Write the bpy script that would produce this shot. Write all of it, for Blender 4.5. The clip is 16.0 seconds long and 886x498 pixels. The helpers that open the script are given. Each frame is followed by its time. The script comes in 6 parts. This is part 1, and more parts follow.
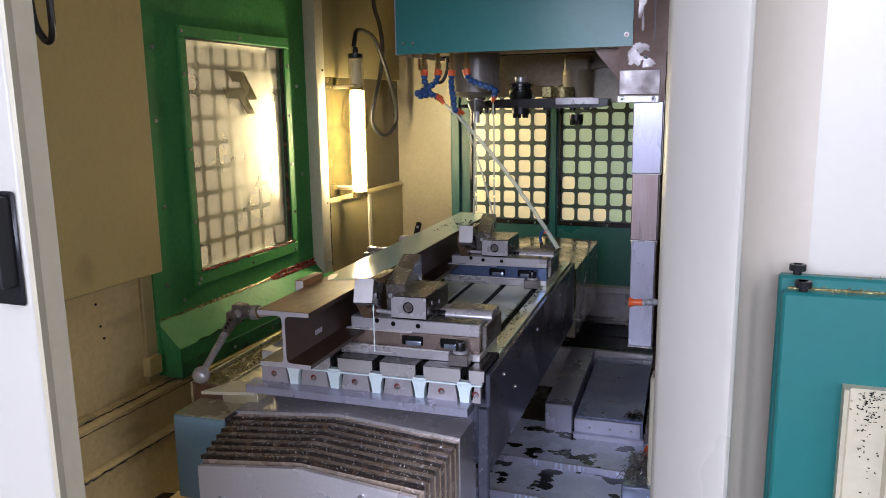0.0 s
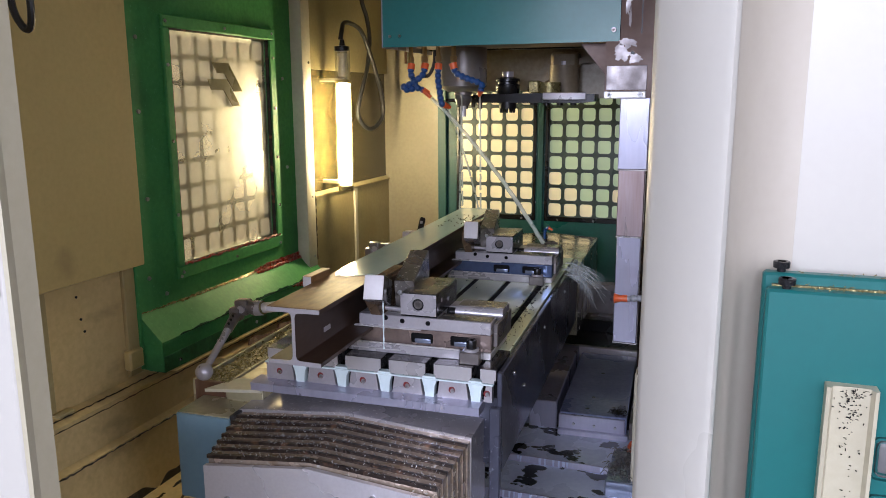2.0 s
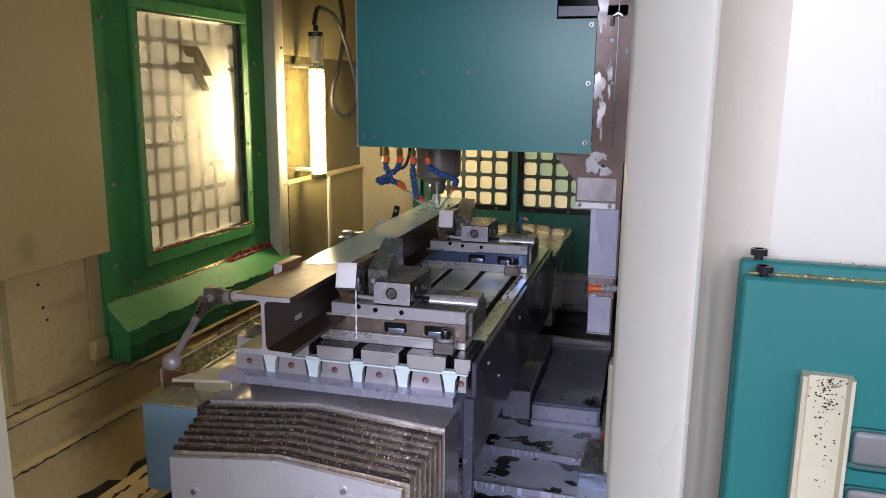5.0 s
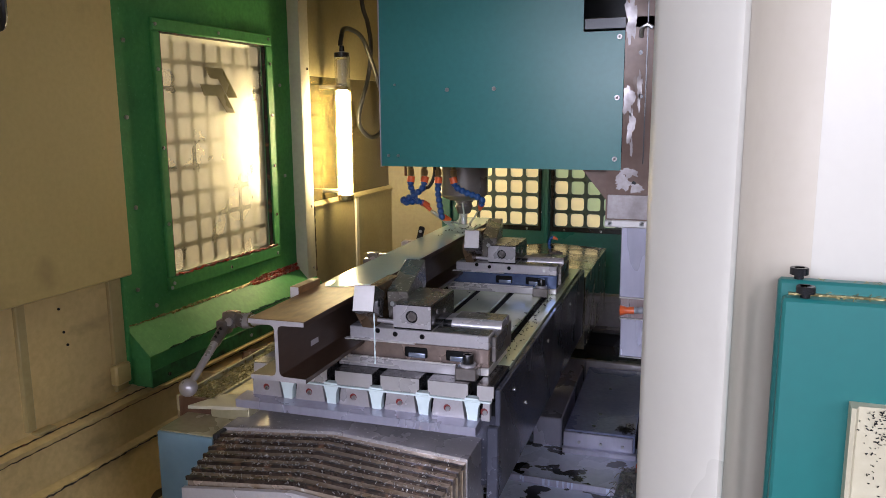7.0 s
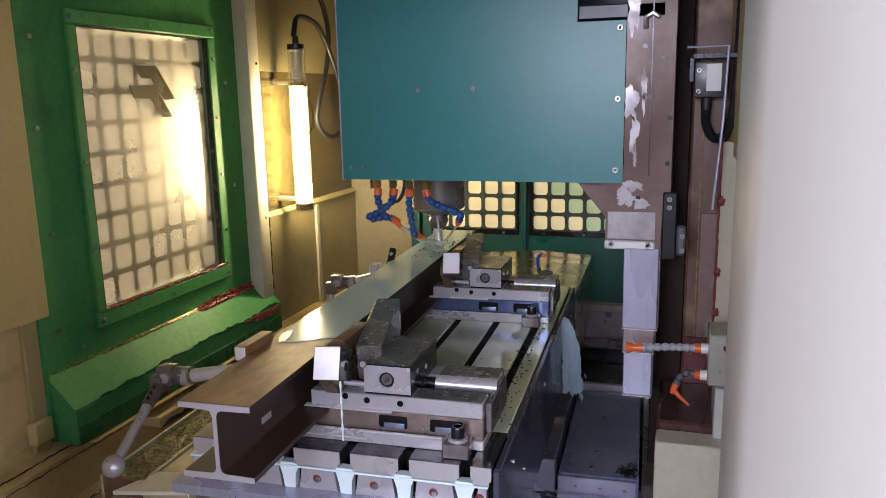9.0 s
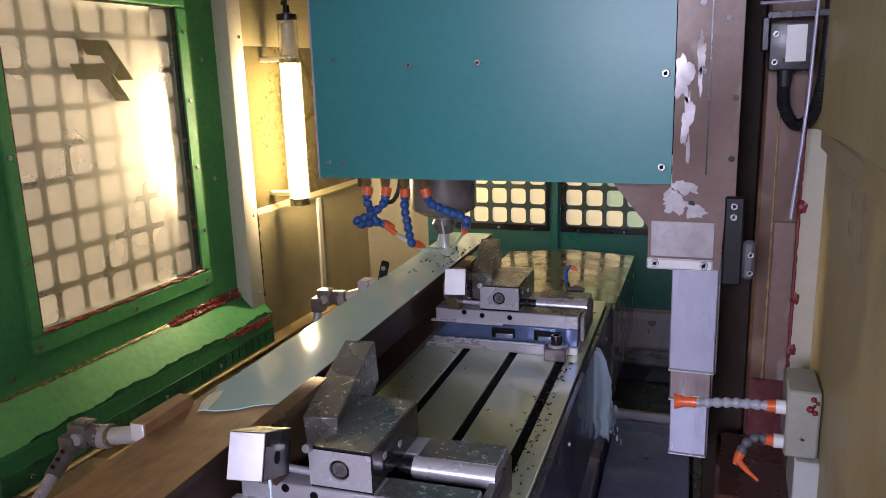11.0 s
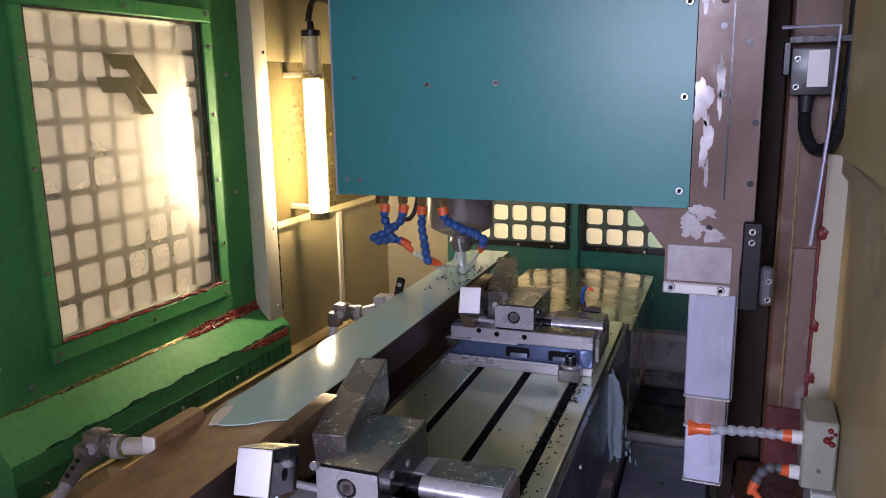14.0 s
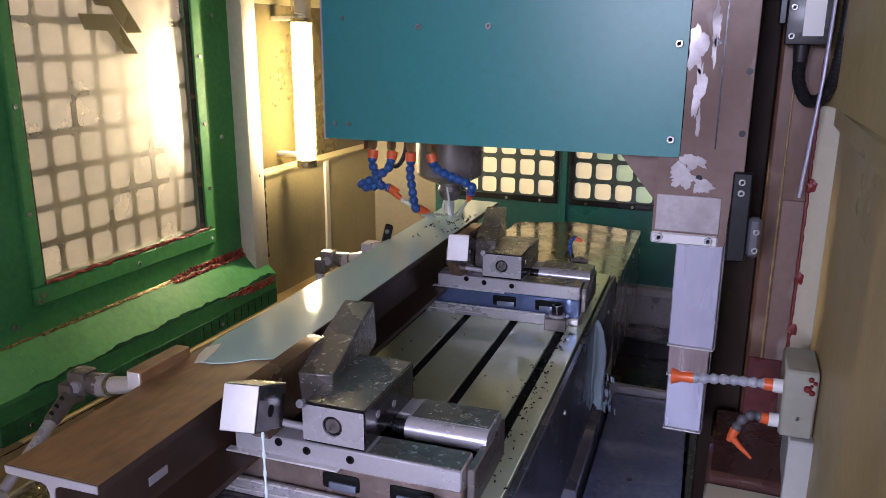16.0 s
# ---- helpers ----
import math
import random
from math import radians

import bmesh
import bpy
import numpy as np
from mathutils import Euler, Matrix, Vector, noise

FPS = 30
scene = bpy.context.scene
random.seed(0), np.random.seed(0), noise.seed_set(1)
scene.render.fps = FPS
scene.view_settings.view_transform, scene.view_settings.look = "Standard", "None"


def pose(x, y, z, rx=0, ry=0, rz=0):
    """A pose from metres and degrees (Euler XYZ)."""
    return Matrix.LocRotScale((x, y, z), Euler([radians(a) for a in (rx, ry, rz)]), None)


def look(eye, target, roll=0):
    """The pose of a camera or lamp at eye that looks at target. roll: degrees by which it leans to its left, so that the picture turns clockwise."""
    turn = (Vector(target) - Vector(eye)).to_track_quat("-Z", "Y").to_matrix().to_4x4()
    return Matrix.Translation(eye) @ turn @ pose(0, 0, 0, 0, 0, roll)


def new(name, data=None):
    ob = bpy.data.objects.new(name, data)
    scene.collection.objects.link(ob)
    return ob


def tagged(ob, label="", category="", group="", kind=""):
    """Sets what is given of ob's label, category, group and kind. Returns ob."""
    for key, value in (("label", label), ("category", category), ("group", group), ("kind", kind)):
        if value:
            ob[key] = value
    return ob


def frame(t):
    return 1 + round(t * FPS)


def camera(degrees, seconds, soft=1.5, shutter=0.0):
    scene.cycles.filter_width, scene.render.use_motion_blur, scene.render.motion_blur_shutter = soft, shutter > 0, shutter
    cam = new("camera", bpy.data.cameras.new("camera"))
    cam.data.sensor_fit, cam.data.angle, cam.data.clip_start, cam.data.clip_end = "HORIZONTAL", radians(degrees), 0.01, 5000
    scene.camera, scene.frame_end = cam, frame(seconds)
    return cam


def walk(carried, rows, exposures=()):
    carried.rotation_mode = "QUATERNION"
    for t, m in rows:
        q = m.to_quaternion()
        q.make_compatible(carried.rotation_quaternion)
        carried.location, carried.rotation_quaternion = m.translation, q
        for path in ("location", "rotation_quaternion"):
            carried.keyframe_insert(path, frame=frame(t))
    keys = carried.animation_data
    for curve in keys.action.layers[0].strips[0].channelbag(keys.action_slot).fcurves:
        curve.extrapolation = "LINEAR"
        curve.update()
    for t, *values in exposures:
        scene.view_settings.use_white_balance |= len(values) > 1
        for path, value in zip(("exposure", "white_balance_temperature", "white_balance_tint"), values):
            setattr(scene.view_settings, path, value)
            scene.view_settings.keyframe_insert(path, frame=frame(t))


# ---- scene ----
cam = camera(59.7, 16.0, soft=0.85)
PATH = [
    (0, (0.131, -0.306, 1.745), (-0.551, 1.537, 1.372), -0.8),
    (0.5, (0.131, -0.298, 1.744), (-0.547, 1.54, 1.343), -0.7),
    (1, (0.131, -0.298, 1.743), (-0.536, 1.544, 1.339), -0.6),
    (1.5, (0.132, -0.3, 1.744), (-0.528, 1.545, 1.344), -0.6),
    (2, (0.133, -0.293, 1.742), (-0.517, 1.558, 1.356), -0.2),
    (2.5, (0.132, -0.284, 1.737), (-0.509, 1.569, 1.342), -0.0),
    (3, (0.128, -0.282, 1.736), (-0.49, 1.578, 1.341), 0.4),
    (3.5, (0.124, -0.277, 1.733), (-0.481, 1.589, 1.34), 0.6),
    (4, (0.122, -0.276, 1.732), (-0.462, 1.593, 1.325), 0.6),
    (6.5, (0.137, -0.212, 1.714), (-0.494, 1.645, 1.319), -0.2),
    (7, (0.138, -0.188, 1.712), (-0.542, 1.66, 1.36), -0.4),
    (7.5, (0.146, -0.164, 1.728), (-0.478, 1.695, 1.334), -1.6),
    (8, (0.12, -0.096, 1.741), (-0.471, 1.772, 1.338), -2.0),
    (8.5, (0.029, 0.005, 1.768), (-0.555, 1.878, 1.378), -1.3),
    (11, (-0.043, 0.569, 1.761), (-0.735, 2.392, 1.314), -1.8),
    (11.5, (-0.056, 0.604, 1.757), (-0.813, 2.401, 1.309), -1.3),
    (12, (-0.055, 0.605, 1.758), (-0.802, 2.404, 1.304), -1.4),
    (12.5, (-0.053, 0.596, 1.761), (-0.808, 2.396, 1.324), -1.5),
    (13, (-0.036, 0.59, 1.767), (-0.764, 2.4, 1.326), -2.1),
    (13.5, (-0.039, 0.581, 1.767), (-0.773, 2.389, 1.329), -1.1),
    (14, (-0.029, 0.578, 1.772), (-0.778, 2.386, 1.36), -1.0),
    (14.5, (-0.007, 0.545, 1.774), (-0.751, 2.353, 1.351), 0.1),
    (15, (-0.011, 0.548, 1.772), (-0.743, 2.356, 1.327), 0.2),
    (15.5, (-0.023, 0.568, 1.754), (-0.729, 2.376, 1.271), 0.5),
    (16, (-0.033, 0.581, 1.748), (-0.741, 2.378, 1.228), 0.3),
]
walk(cam, [(t, look(eye, target, roll)) for t, eye, target, roll in PATH],
     exposures=[(0, 0.15, 5900, 16), (8.0, 0.21, 6200, 16), (11.0, 0.50, 5900, 26), (16.0, 0.52, 5750, 27)])

# ---------------------------------------------------------------- light
def area(name, m, sx, sy, watts, color):
    d = bpy.data.lights.new(name, "AREA")
    d.shape, d.size, d.size_y, d.energy, d.color = "RECTANGLE", sx, sy, watts, color
    ob = new(name, d)
    ob.matrix_world = m
    return ob


world = bpy.data.worlds.new("world")
scene.world = world
world.use_nodes = True
wn = world.node_tree
sky = wn.nodes.new("ShaderNodeTexSky")
sky.sky_type, sky.sun_disc = "NISHITA", False
sky.sun_elevation, sky.sun_rotation = radians(40), radians(160)
wn.links.new(sky.outputs[0], wn.nodes["Background"].inputs[0])
wn.nodes["Background"].inputs[1].default_value = 0.08
scene.view_settings.exposure = 0.0

# first two: workshop daylight from the front, its windows out of view
area("workshop_fill_light", look((-0.95, -3.9, 2.6), (-0.6, 2.0, 1.0)), 2.0, 1.5, 160, (0.86, 0.89, 1.0))
area("workshop_fill_light", look((1.3, -3.9, 2.6), (-0.4, 2.0, 1.0)), 2.0, 1.5, 115, (0.86, 0.89, 1.0))
# third lamp has no known source, added to brighten the left wall
area("workshop_fill_light", look((4.8, -2.2, 2.1), (-1.4, 1.5, 1.3)), 2.4, 1.7, 122, (0.92, 0.92, 1.0))

# ---------------------------------------------------------------- materials
def node_mat(name):
    m = bpy.data.materials.new(name)
    m.use_nodes = True
    nt = m.node_tree
    return m, nt, nt.nodes["Principled BSDF"], nt.links


def mix_col(nt, fac, a, b):
    n = nt.nodes.new("ShaderNodeMix")
    n.data_type = "RGBA"
    for s, v in ((n.inputs[0], fac), (n.inputs[6], a), (n.inputs[7], b)):
        if isinstance(v, bpy.types.NodeSocket):
            nt.links.new(v, s)
        elif isinstance(v, (int, float)):
            s.default_value = v
        else:
            s.default_value = (*v[:3], 1)
    return n.outputs[2]


def noise_fac(nt, scale, lo, hi, detail=4.0, stretch=(1, 1, 1), seed=0.0):
    tc = nt.nodes.new("ShaderNodeTexCoord")
    mp = nt.nodes.new("ShaderNodeMapping")
    mp.inputs[3].default_value = stretch
    mp.inputs[1].default_value = (seed, seed * 0.7, seed * 1.3)
    nt.links.new(tc.outputs["Object"], mp.inputs[0])
    n = nt.nodes.new("ShaderNodeTexNoise")
    n.inputs["Scale"].default_value, n.inputs["Detail"].default_value = scale, detail
    nt.links.new(mp.outputs[0], n.inputs["Vector"])
    r = nt.nodes.new("ShaderNodeMapRange")
    r.inputs[1].default_value, r.inputs[2].default_value = lo, hi
    nt.links.new(n.outputs["Fac"], r.inputs[0])
    return r.outputs[0], n.outputs["Fac"]


def surface(name, base, rough=0.5, metal=0.0, dark=None, big=3.0, fine=60.0, amount=0.35, bump=0.15, stain=None, stain_scale=8.0,
            stain_at=(0.58, 0.72), stretch=(1, 1, 1), coat=0.0, rough_var=0.15, spec=0.5, specks=None, stain_stretch=(1, 1, 1), speck_at=(0.64, 0.72)):
    """Paint, metal or stone with large clouds, fine grain, wear patches and specks."""
    m, nt, b, links = node_mat(name)
    dark = dark or tuple(c * 0.65 for c in base)
    f1, _ = noise_fac(nt, big, 0.35, 0.7, 5, stretch)
    f2, raw = noise_fac(nt, fine, 0.35, 0.7, 3, stretch, 3.1)
    c = mix_col(nt, f1, base, tuple(x + (y - x) * amount * 1.6 for x, y in zip(base, dark)))
    mul = nt.nodes.new("ShaderNodeMath")
    mul.operation, mul.inputs[1].default_value = "MULTIPLY", amount
    links.new(f2, mul.inputs[0])
    c = mix_col(nt, mul.outputs[0], c, dark)
    if stain:
        fs, _ = noise_fac(nt, stain_scale, stain_at[0], stain_at[1], 6, stain_stretch, 7.7)
        c = mix_col(nt, fs, c, stain)
    if specks:
        fk, _ = noise_fac(nt, 105, speck_at[0], speck_at[1], 3, (1, 1, 1), 1.9)
        c = mix_col(nt, fk, c, specks)
    links.new(c, b.inputs["Base Color"])
    b.inputs["Metallic"].default_value = metal
    b.inputs["Specular IOR Level"].default_value = spec
    rr = nt.nodes.new("ShaderNodeMapRange")
    rr.inputs[3].default_value, rr.inputs[4].default_value = max(0.03, rough - rough_var), min(1, rough + rough_var)
    links.new(f1, rr.inputs[0])
    links.new(rr.outputs[0], b.inputs["Roughness"])
    b.inputs["Coat Weight"].default_value = coat
    b.inputs["Coat Roughness"].default_value = 0.12
    if bump:
        bp = nt.nodes.new("ShaderNodeBump")
        bp.inputs["Strength"].default_value, bp.inputs["Distance"].default_value = bump, 0.002
        links.new(raw, bp.inputs["Height"])
        links.new(bp.outputs[0], b.inputs["Normal"])
    return m


def glow(name, color, strength):
    m, nt, b, links = node_mat(name)
    b.inputs["Base Color"].default_value = (*color, 1)
    b.inputs["Emission Color"].default_value = (*color, 1)
    b.inputs["Emission Strength"].default_value = strength
    return m


def clear(name, color, rough, alpha_mix, ior=1.4):
    """Thin sheet or jet of water or glass: part transparent, part glossy and scattering."""
    m, nt, b, links = node_mat(name)
    b.inputs["Base Color"].default_value = (*color, 1)
    b.inputs["Roughness"].default_value = rough
    tr = nt.nodes.new("ShaderNodeBsdfTransparent")
    mx = nt.nodes.new("ShaderNodeMixShader")
    f, _ = noise_fac(nt, 14, 0.3, 0.75, 4, (1, 1, 0.25))
    mr = nt.nodes.new("ShaderNodeMapRange")
    mr.inputs[3].default_value, mr.inputs[4].default_value = max(0, alpha_mix - 0.25), min(1, alpha_mix + 0.25)
    links.new(f, mr.inputs[0])
    links.new(mr.outputs[0], mx.inputs[0])
    links.new(tr.outputs[0], mx.inputs[1])
    links.new(b.outputs[0], mx.inputs[2])
    links.new(mx.outputs[0], nt.nodes["Material Output"].inputs[0])
    return m


GREEN = surface("green_paint", (0.085, 0.34, 0.10), 0.6, dark=(0.03, 0.16, 0.06), big=2.0, amount=0.4, stain=(0.03, 0.10, 0.045), stain_scale=3, stain_at=(0.58, 0.8), spec=0.2, specks=(0.08, 0.29, 0.11))
# darker copy of the green: shade under the sill put into colour
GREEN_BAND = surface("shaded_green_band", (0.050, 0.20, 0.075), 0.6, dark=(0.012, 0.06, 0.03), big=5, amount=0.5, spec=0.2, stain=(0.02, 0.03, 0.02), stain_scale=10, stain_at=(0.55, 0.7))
GREEN_DARK = surface("dark_green_paint", (0.011, 0.048, 0.026), 0.9, dark=(0.005, 0.024, 0.014), big=6, amount=0.4, spec=0.04)
TEAL = surface("teal_paint", (0.031, 0.208, 0.213), 0.36, dark=(0.020, 0.145, 0.155), big=1.5, amount=0.25, bump=0.06, rough_var=0.06)
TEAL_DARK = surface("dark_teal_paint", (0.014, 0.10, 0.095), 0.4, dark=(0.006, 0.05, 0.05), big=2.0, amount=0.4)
TEAL_DOOR = surface("door_teal_paint", (0.008, 0.135, 0.130), 0.4, dark=(0.005, 0.105, 0.10), big=2.0, amount=0.2, bump=0.05)
BEIGE = surface("beige_paint", (0.58, 0.45, 0.19), 0.42, dark=(0.43, 0.325, 0.125), big=1.6, amount=0.3, bump=0.03, stain=(0.38, 0.28, 0.12), stain_scale=5, stain_at=(0.62, 0.8))
BEIGE_LIGHT = surface("light_beige_paint", (0.58, 0.54, 0.42), 0.45, dark=(0.4, 0.36, 0.26), big=2, amount=0.3)
OLIVE = surface("olive_beige_wall", (0.48, 0.40, 0.195), 0.42, dark=(0.34, 0.25, 0.10), big=2.2, amount=0.35, bump=0.03, stain=(0.3, 0.23, 0.12), stain_scale=4, stain_at=(0.6, 0.8))
WHITE = surface("white_enamel", (0.55, 0.52, 0.465), 0.4, dark=(0.50, 0.465, 0.42), big=1.2, amount=0.2, bump=0.04, stain=(0.48, 0.44, 0.39), stain_scale=4, stain_at=(0.64, 0.8))
CREAM = surface("cream_edge", (0.52, 0.475, 0.35), 0.42, dark=(0.40, 0.345, 0.23), big=3, amount=0.3)
RECESS = surface("grey_recess", (0.17, 0.165, 0.165), 0.5, dark=(0.11, 0.105, 0.105), big=10, amount=0.4)
# tan copy of the white enamel: the post's shaded flank in colour
RETURN_SHADE = surface("shaded_return", (0.53, 0.475, 0.40), 0.45, dark=(0.47, 0.41, 0.33), big=2, amount=0.25, bump=0.04)
# darker copies of the wall olive, colour lowered against the near lamp's light
LAMP_OLIVE = surface("darkened_olive_wall", (0.33, 0.28, 0.14), 0.45, dark=(0.23, 0.185, 0.085), big=2.2, amount=0.4, bump=0.03, stain=(0.17, 0.14, 0.075), stain_scale=4, stain_at=(0.6, 0.8))
CORNER_OLIVE = surface("darkened_corner_wall", (0.25, 0.222, 0.15), 0.45, dark=(0.18, 0.15, 0.095), big=2.2, amount=0.4, bump=0.03)
STEEL = surface("ground_steel", (0.48, 0.46, 0.495), 0.36, 0.4, dark=(0.34, 0.31, 0.33), big=9, fine=160, amount=0.3, bump=0.06)
STEEL_FACE = surface("ground_jaw_steel", (0.50, 0.48, 0.49), 0.38, 0.4, dark=(0.40, 0.37, 0.38), big=8, fine=120, amount=0.25, bump=0.05)
# brighter copy of the wall paint: light near the door in colour, plus stains
SPLASH = surface("brightened_splash_paint", (0.74, 0.57, 0.27), 0.42, dark=(0.48, 0.35, 0.15), big=2.2, amount=0.4, bump=0.03, stain=(0.3, 0.22, 0.11), stain_scale=4, stain_at=(0.58, 0.78), stain_stretch=(1, 1, 2))
STEEL_PALE = surface("pale_steel", (0.68, 0.65, 0.66), 0.36, 0.4, dark=(0.5, 0.49, 0.48), big=8, fine=120, amount=0.2, bump=0.05)
STEEL_DARK = surface("dark_steel", (0.26, 0.235, 0.23), 0.34, 0.6, dark=(0.10, 0.085, 0.08), big=7, amount=0.4, bump=0.1)
JAW_BROWN = surface("polished_brown_steel", (0.26, 0.17, 0.10), 0.3, 0.5, dark=(0.14, 0.085, 0.05), big=6, amount=0.4, bump=0.05)
WET_DARK = surface("oily_dark_steel", (0.16, 0.15, 0.155), 0.22, 0.8, dark=(0.06, 0.055, 0.055), big=12, amount=0.4, bump=0.05)
STEEL_WET = surface("wet_blackened_steel", (0.25, 0.23, 0.21), 0.3, 0.6, dark=(0.09, 0.08, 0.075), big=10, amount=0.4, bump=0.2, specks=(0.62, 0.60, 0.56), rough_var=0.1, speck_at=(0.61, 0.68))
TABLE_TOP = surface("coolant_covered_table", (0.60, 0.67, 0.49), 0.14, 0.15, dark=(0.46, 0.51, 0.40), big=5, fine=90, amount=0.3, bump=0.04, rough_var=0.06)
APRON = surface("dark_grey_apron", (0.10, 0.105, 0.15), 0.28, 0.45, dark=(0.045, 0.047, 0.068), big=3, amount=0.4, bump=0.05, specks=(0.28, 0.29, 0.36))
BLACK = surface("black_rubber", (0.018, 0.018, 0.02), 0.45, dark=(0.008, 0.008, 0.01), amount=0.4)
# near-black that paints the shade inside slots and holes
SLOT_SHADE = surface("slot_shade_black", (0.006, 0.006, 0.007), 0.7, dark=(0.003, 0.003, 0.003), amount=0.4, spec=0.1)
BLACK_STEEL = surface("blackened_steel", (0.03, 0.03, 0.033), 0.3, 0.6, dark=(0.012, 0.012, 0.014), amount=0.4)
# shaded copy of the mill scale for the beam's web and flanks
RUST_SHADED = surface("shaded_mill_scale", (0.052, 0.028, 0.017), 0.5, 0.1, dark=(0.03, 0.016, 0.010), big=6, fine=70, amount=0.5, bump=0.2, stretch=(1, 0.35, 1))
FOOT = surface("wet_red_brown_iron", (0.11, 0.05, 0.04), 0.25, 0.2, dark=(0.05, 0.02, 0.018), big=10, amount=0.5, bump=0.3)
VISE_BASE = surface("brown_tinted_steel", (0.36, 0.28, 0.25), 0.34, 0.6, dark=(0.12, 0.085, 0.08), amount=0.4)
VISE_BLUE = surface("blue_tinted_steel", (0.17, 0.23, 0.42), 0.25, 0.6, dark=(0.07, 0.09, 0.18), amount=0.4)
RUST = surface("mill_scale_steel", (0.37, 0.195, 0.075), 0.5, 0.1, dark=(0.11, 0.056, 0.026), big=5, fine=70, amount=0.6, bump=0.3, stain=(0.33, 0.20, 0.095), stain_scale=5, stretch=(1, 0.35, 1))
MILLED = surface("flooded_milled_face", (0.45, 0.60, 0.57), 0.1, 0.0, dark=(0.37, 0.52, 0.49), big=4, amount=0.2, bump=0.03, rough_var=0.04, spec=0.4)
COVER = surface("way_cover_steel", (0.50, 0.475, 0.50), 0.22, 0.4, dark=(0.30, 0.27, 0.285), big=5, fine=120, amount=0.3, bump=0.06, specks=(0.75, 0.74, 0.72), rough_var=0.1)
COVER_EDGE = surface("swarf_covered_edge", (0.09, 0.065, 0.055), 0.34, 0.6, dark=(0.012, 0.009, 0.008), big=24, fine=120, amount=0.5, bump=0.3, stain=(0.2, 0.11, 0.07), stain_scale=30)
COVER_MID = surface("wet_cover_plate", (0.60, 0.50, 0.40), 0.24, 0.5, dark=(0.24, 0.17, 0.13), big=22, fine=120, amount=0.35, bump=0.08, stain=(0.3, 0.2, 0.11), stain_scale=14, stain_at=(0.55, 0.75), specks=(0.72, 0.7, 0.64), rough_var=0.1)
COVER_FAR = surface("far_cover_steel", (0.46, 0.41, 0.27), 0.2, 0.9, dark=(0.24, 0.2, 0.11), big=9, amount=0.45, bump=0.1)
PRIMER = surface("scraped_brown_casting", (0.20, 0.125, 0.10), 0.5, 0.1, dark=(0.12, 0.07, 0.055), big=4, amount=0.4, bump=0.15, stain=(0.30, 0.24, 0.22), stain_scale=16, stain_at=(0.60, 0.70), stain_stretch=(1, 1, 0.35))
BROWN = surface("brown_primer", (0.17, 0.085, 0.052), 0.5, 0.1, dark=(0.07, 0.034, 0.022), big=4, amount=0.6, bump=0.25, stain=(0.26, 0.17, 0.12), stain_scale=7, stretch=(1, 1, 0.4))
# shaded copy of the brown primer, darkness put into the colour
BROWN_SHADED = surface("shaded_brown", (0.035, 0.020, 0.014), 0.65, 0.0, dark=(0.012, 0.008, 0.006), big=4, amount=0.5, bump=0.2, stretch=(1, 1, 0.3), spec=0.15)
MAROON = surface("maroon_paint", (0.13, 0.018, 0.022), 0.35, dark=(0.05, 0.008, 0.01), big=14, amount=0.5, bump=0.2)
YELLOW_BEAD = surface("yellowed_filler", (0.28, 0.19, 0.08), 0.5, dark=(0.25, 0.16, 0.06), big=20, amount=0.5)
GUARD = surface("brushed_guard_steel", (0.48, 0.475, 0.60), 0.34, 0.45, dark=(0.33, 0.325, 0.44), big=6, fine=90, amount=0.3, bump=0.06, stretch=(1, 1, 0.2))
PLATE_PALE = surface("pale_scuffed_plate", (0.52, 0.50, 0.52), 0.42, 0.5, dark=(0.34, 0.3, 0.31), big=14, amount=0.4)
BLUE_TRAY = surface("blue_grey_tray", (0.30, 0.34, 0.55), 0.3, 0.0, dark=(0.09, 0.09, 0.20), big=3, amount=0.35, bump=0.05, specks=(0.2, 0.2, 0.34), spec=0.3)
FOAM = surface("foam_on_coolant", (0.68, 0.73, 0.90), 0.28, dark=(0.46, 0.51, 0.70), big=5, amount=0.35, bump=0.1, stain=(0.012, 0.014, 0.02), stain_scale=10, stain_at=(0.56, 0.57), stain_stretch=(1, 1.2, 1))
SUMP = surface("dark_sump", (0.06, 0.052, 0.045), 0.3, 0.2, dark=(0.02, 0.016, 0.013), amount=0.5, stain=(0.22, 0.19, 0.16), stain_scale=12)
ORANGE = surface("orange_plastic", (0.75, 0.13, 0.03), 0.35, dark=(0.5, 0.07, 0.02), amount=0.2, bump=0)
BLUE = surface("blue_plastic", (0.022, 0.085, 0.27), 0.32, dark=(0.010, 0.04, 0.14), amount=0.2, bump=0)
GREY_DARK = surface("dark_grey_plastic", (0.11, 0.11, 0.125), 0.4, dark=(0.06, 0.06, 0.07), amount=0.3, bump=0)
SWITCH_GREY = surface("oily_switch_housing", (0.055, 0.053, 0.056), 0.4, dark=(0.025, 0.024, 0.026), big=20, amount=0.5, bump=0.05)
GREY_PLASTIC = surface("grey_plastic", (0.36, 0.37, 0.42), 0.4, dark=(0.26, 0.27, 0.31), amount=0.2, bump=0)
RED = surface("red_sealant", (0.22, 0.02, 0.02), 0.4, dark=(0.1, 0.008, 0.01), amount=0.4, bump=0.5, fine=120)
RED_STREAK = surface("red_brown_residue", (0.36, 0.045, 0.03), 0.35, dark=(0.13, 0.018, 0.013), big=30, fine=150, amount=0.6, bump=0.8, stain=(0.5, 0.35, 0.22), stain_scale=40)
SWARF = surface("brass_coloured_residue", (0.42, 0.36, 0.16), 0.3, 0.6, dark=(0.15, 0.12, 0.05), big=40, fine=150, amount=0.6, bump=0.8)
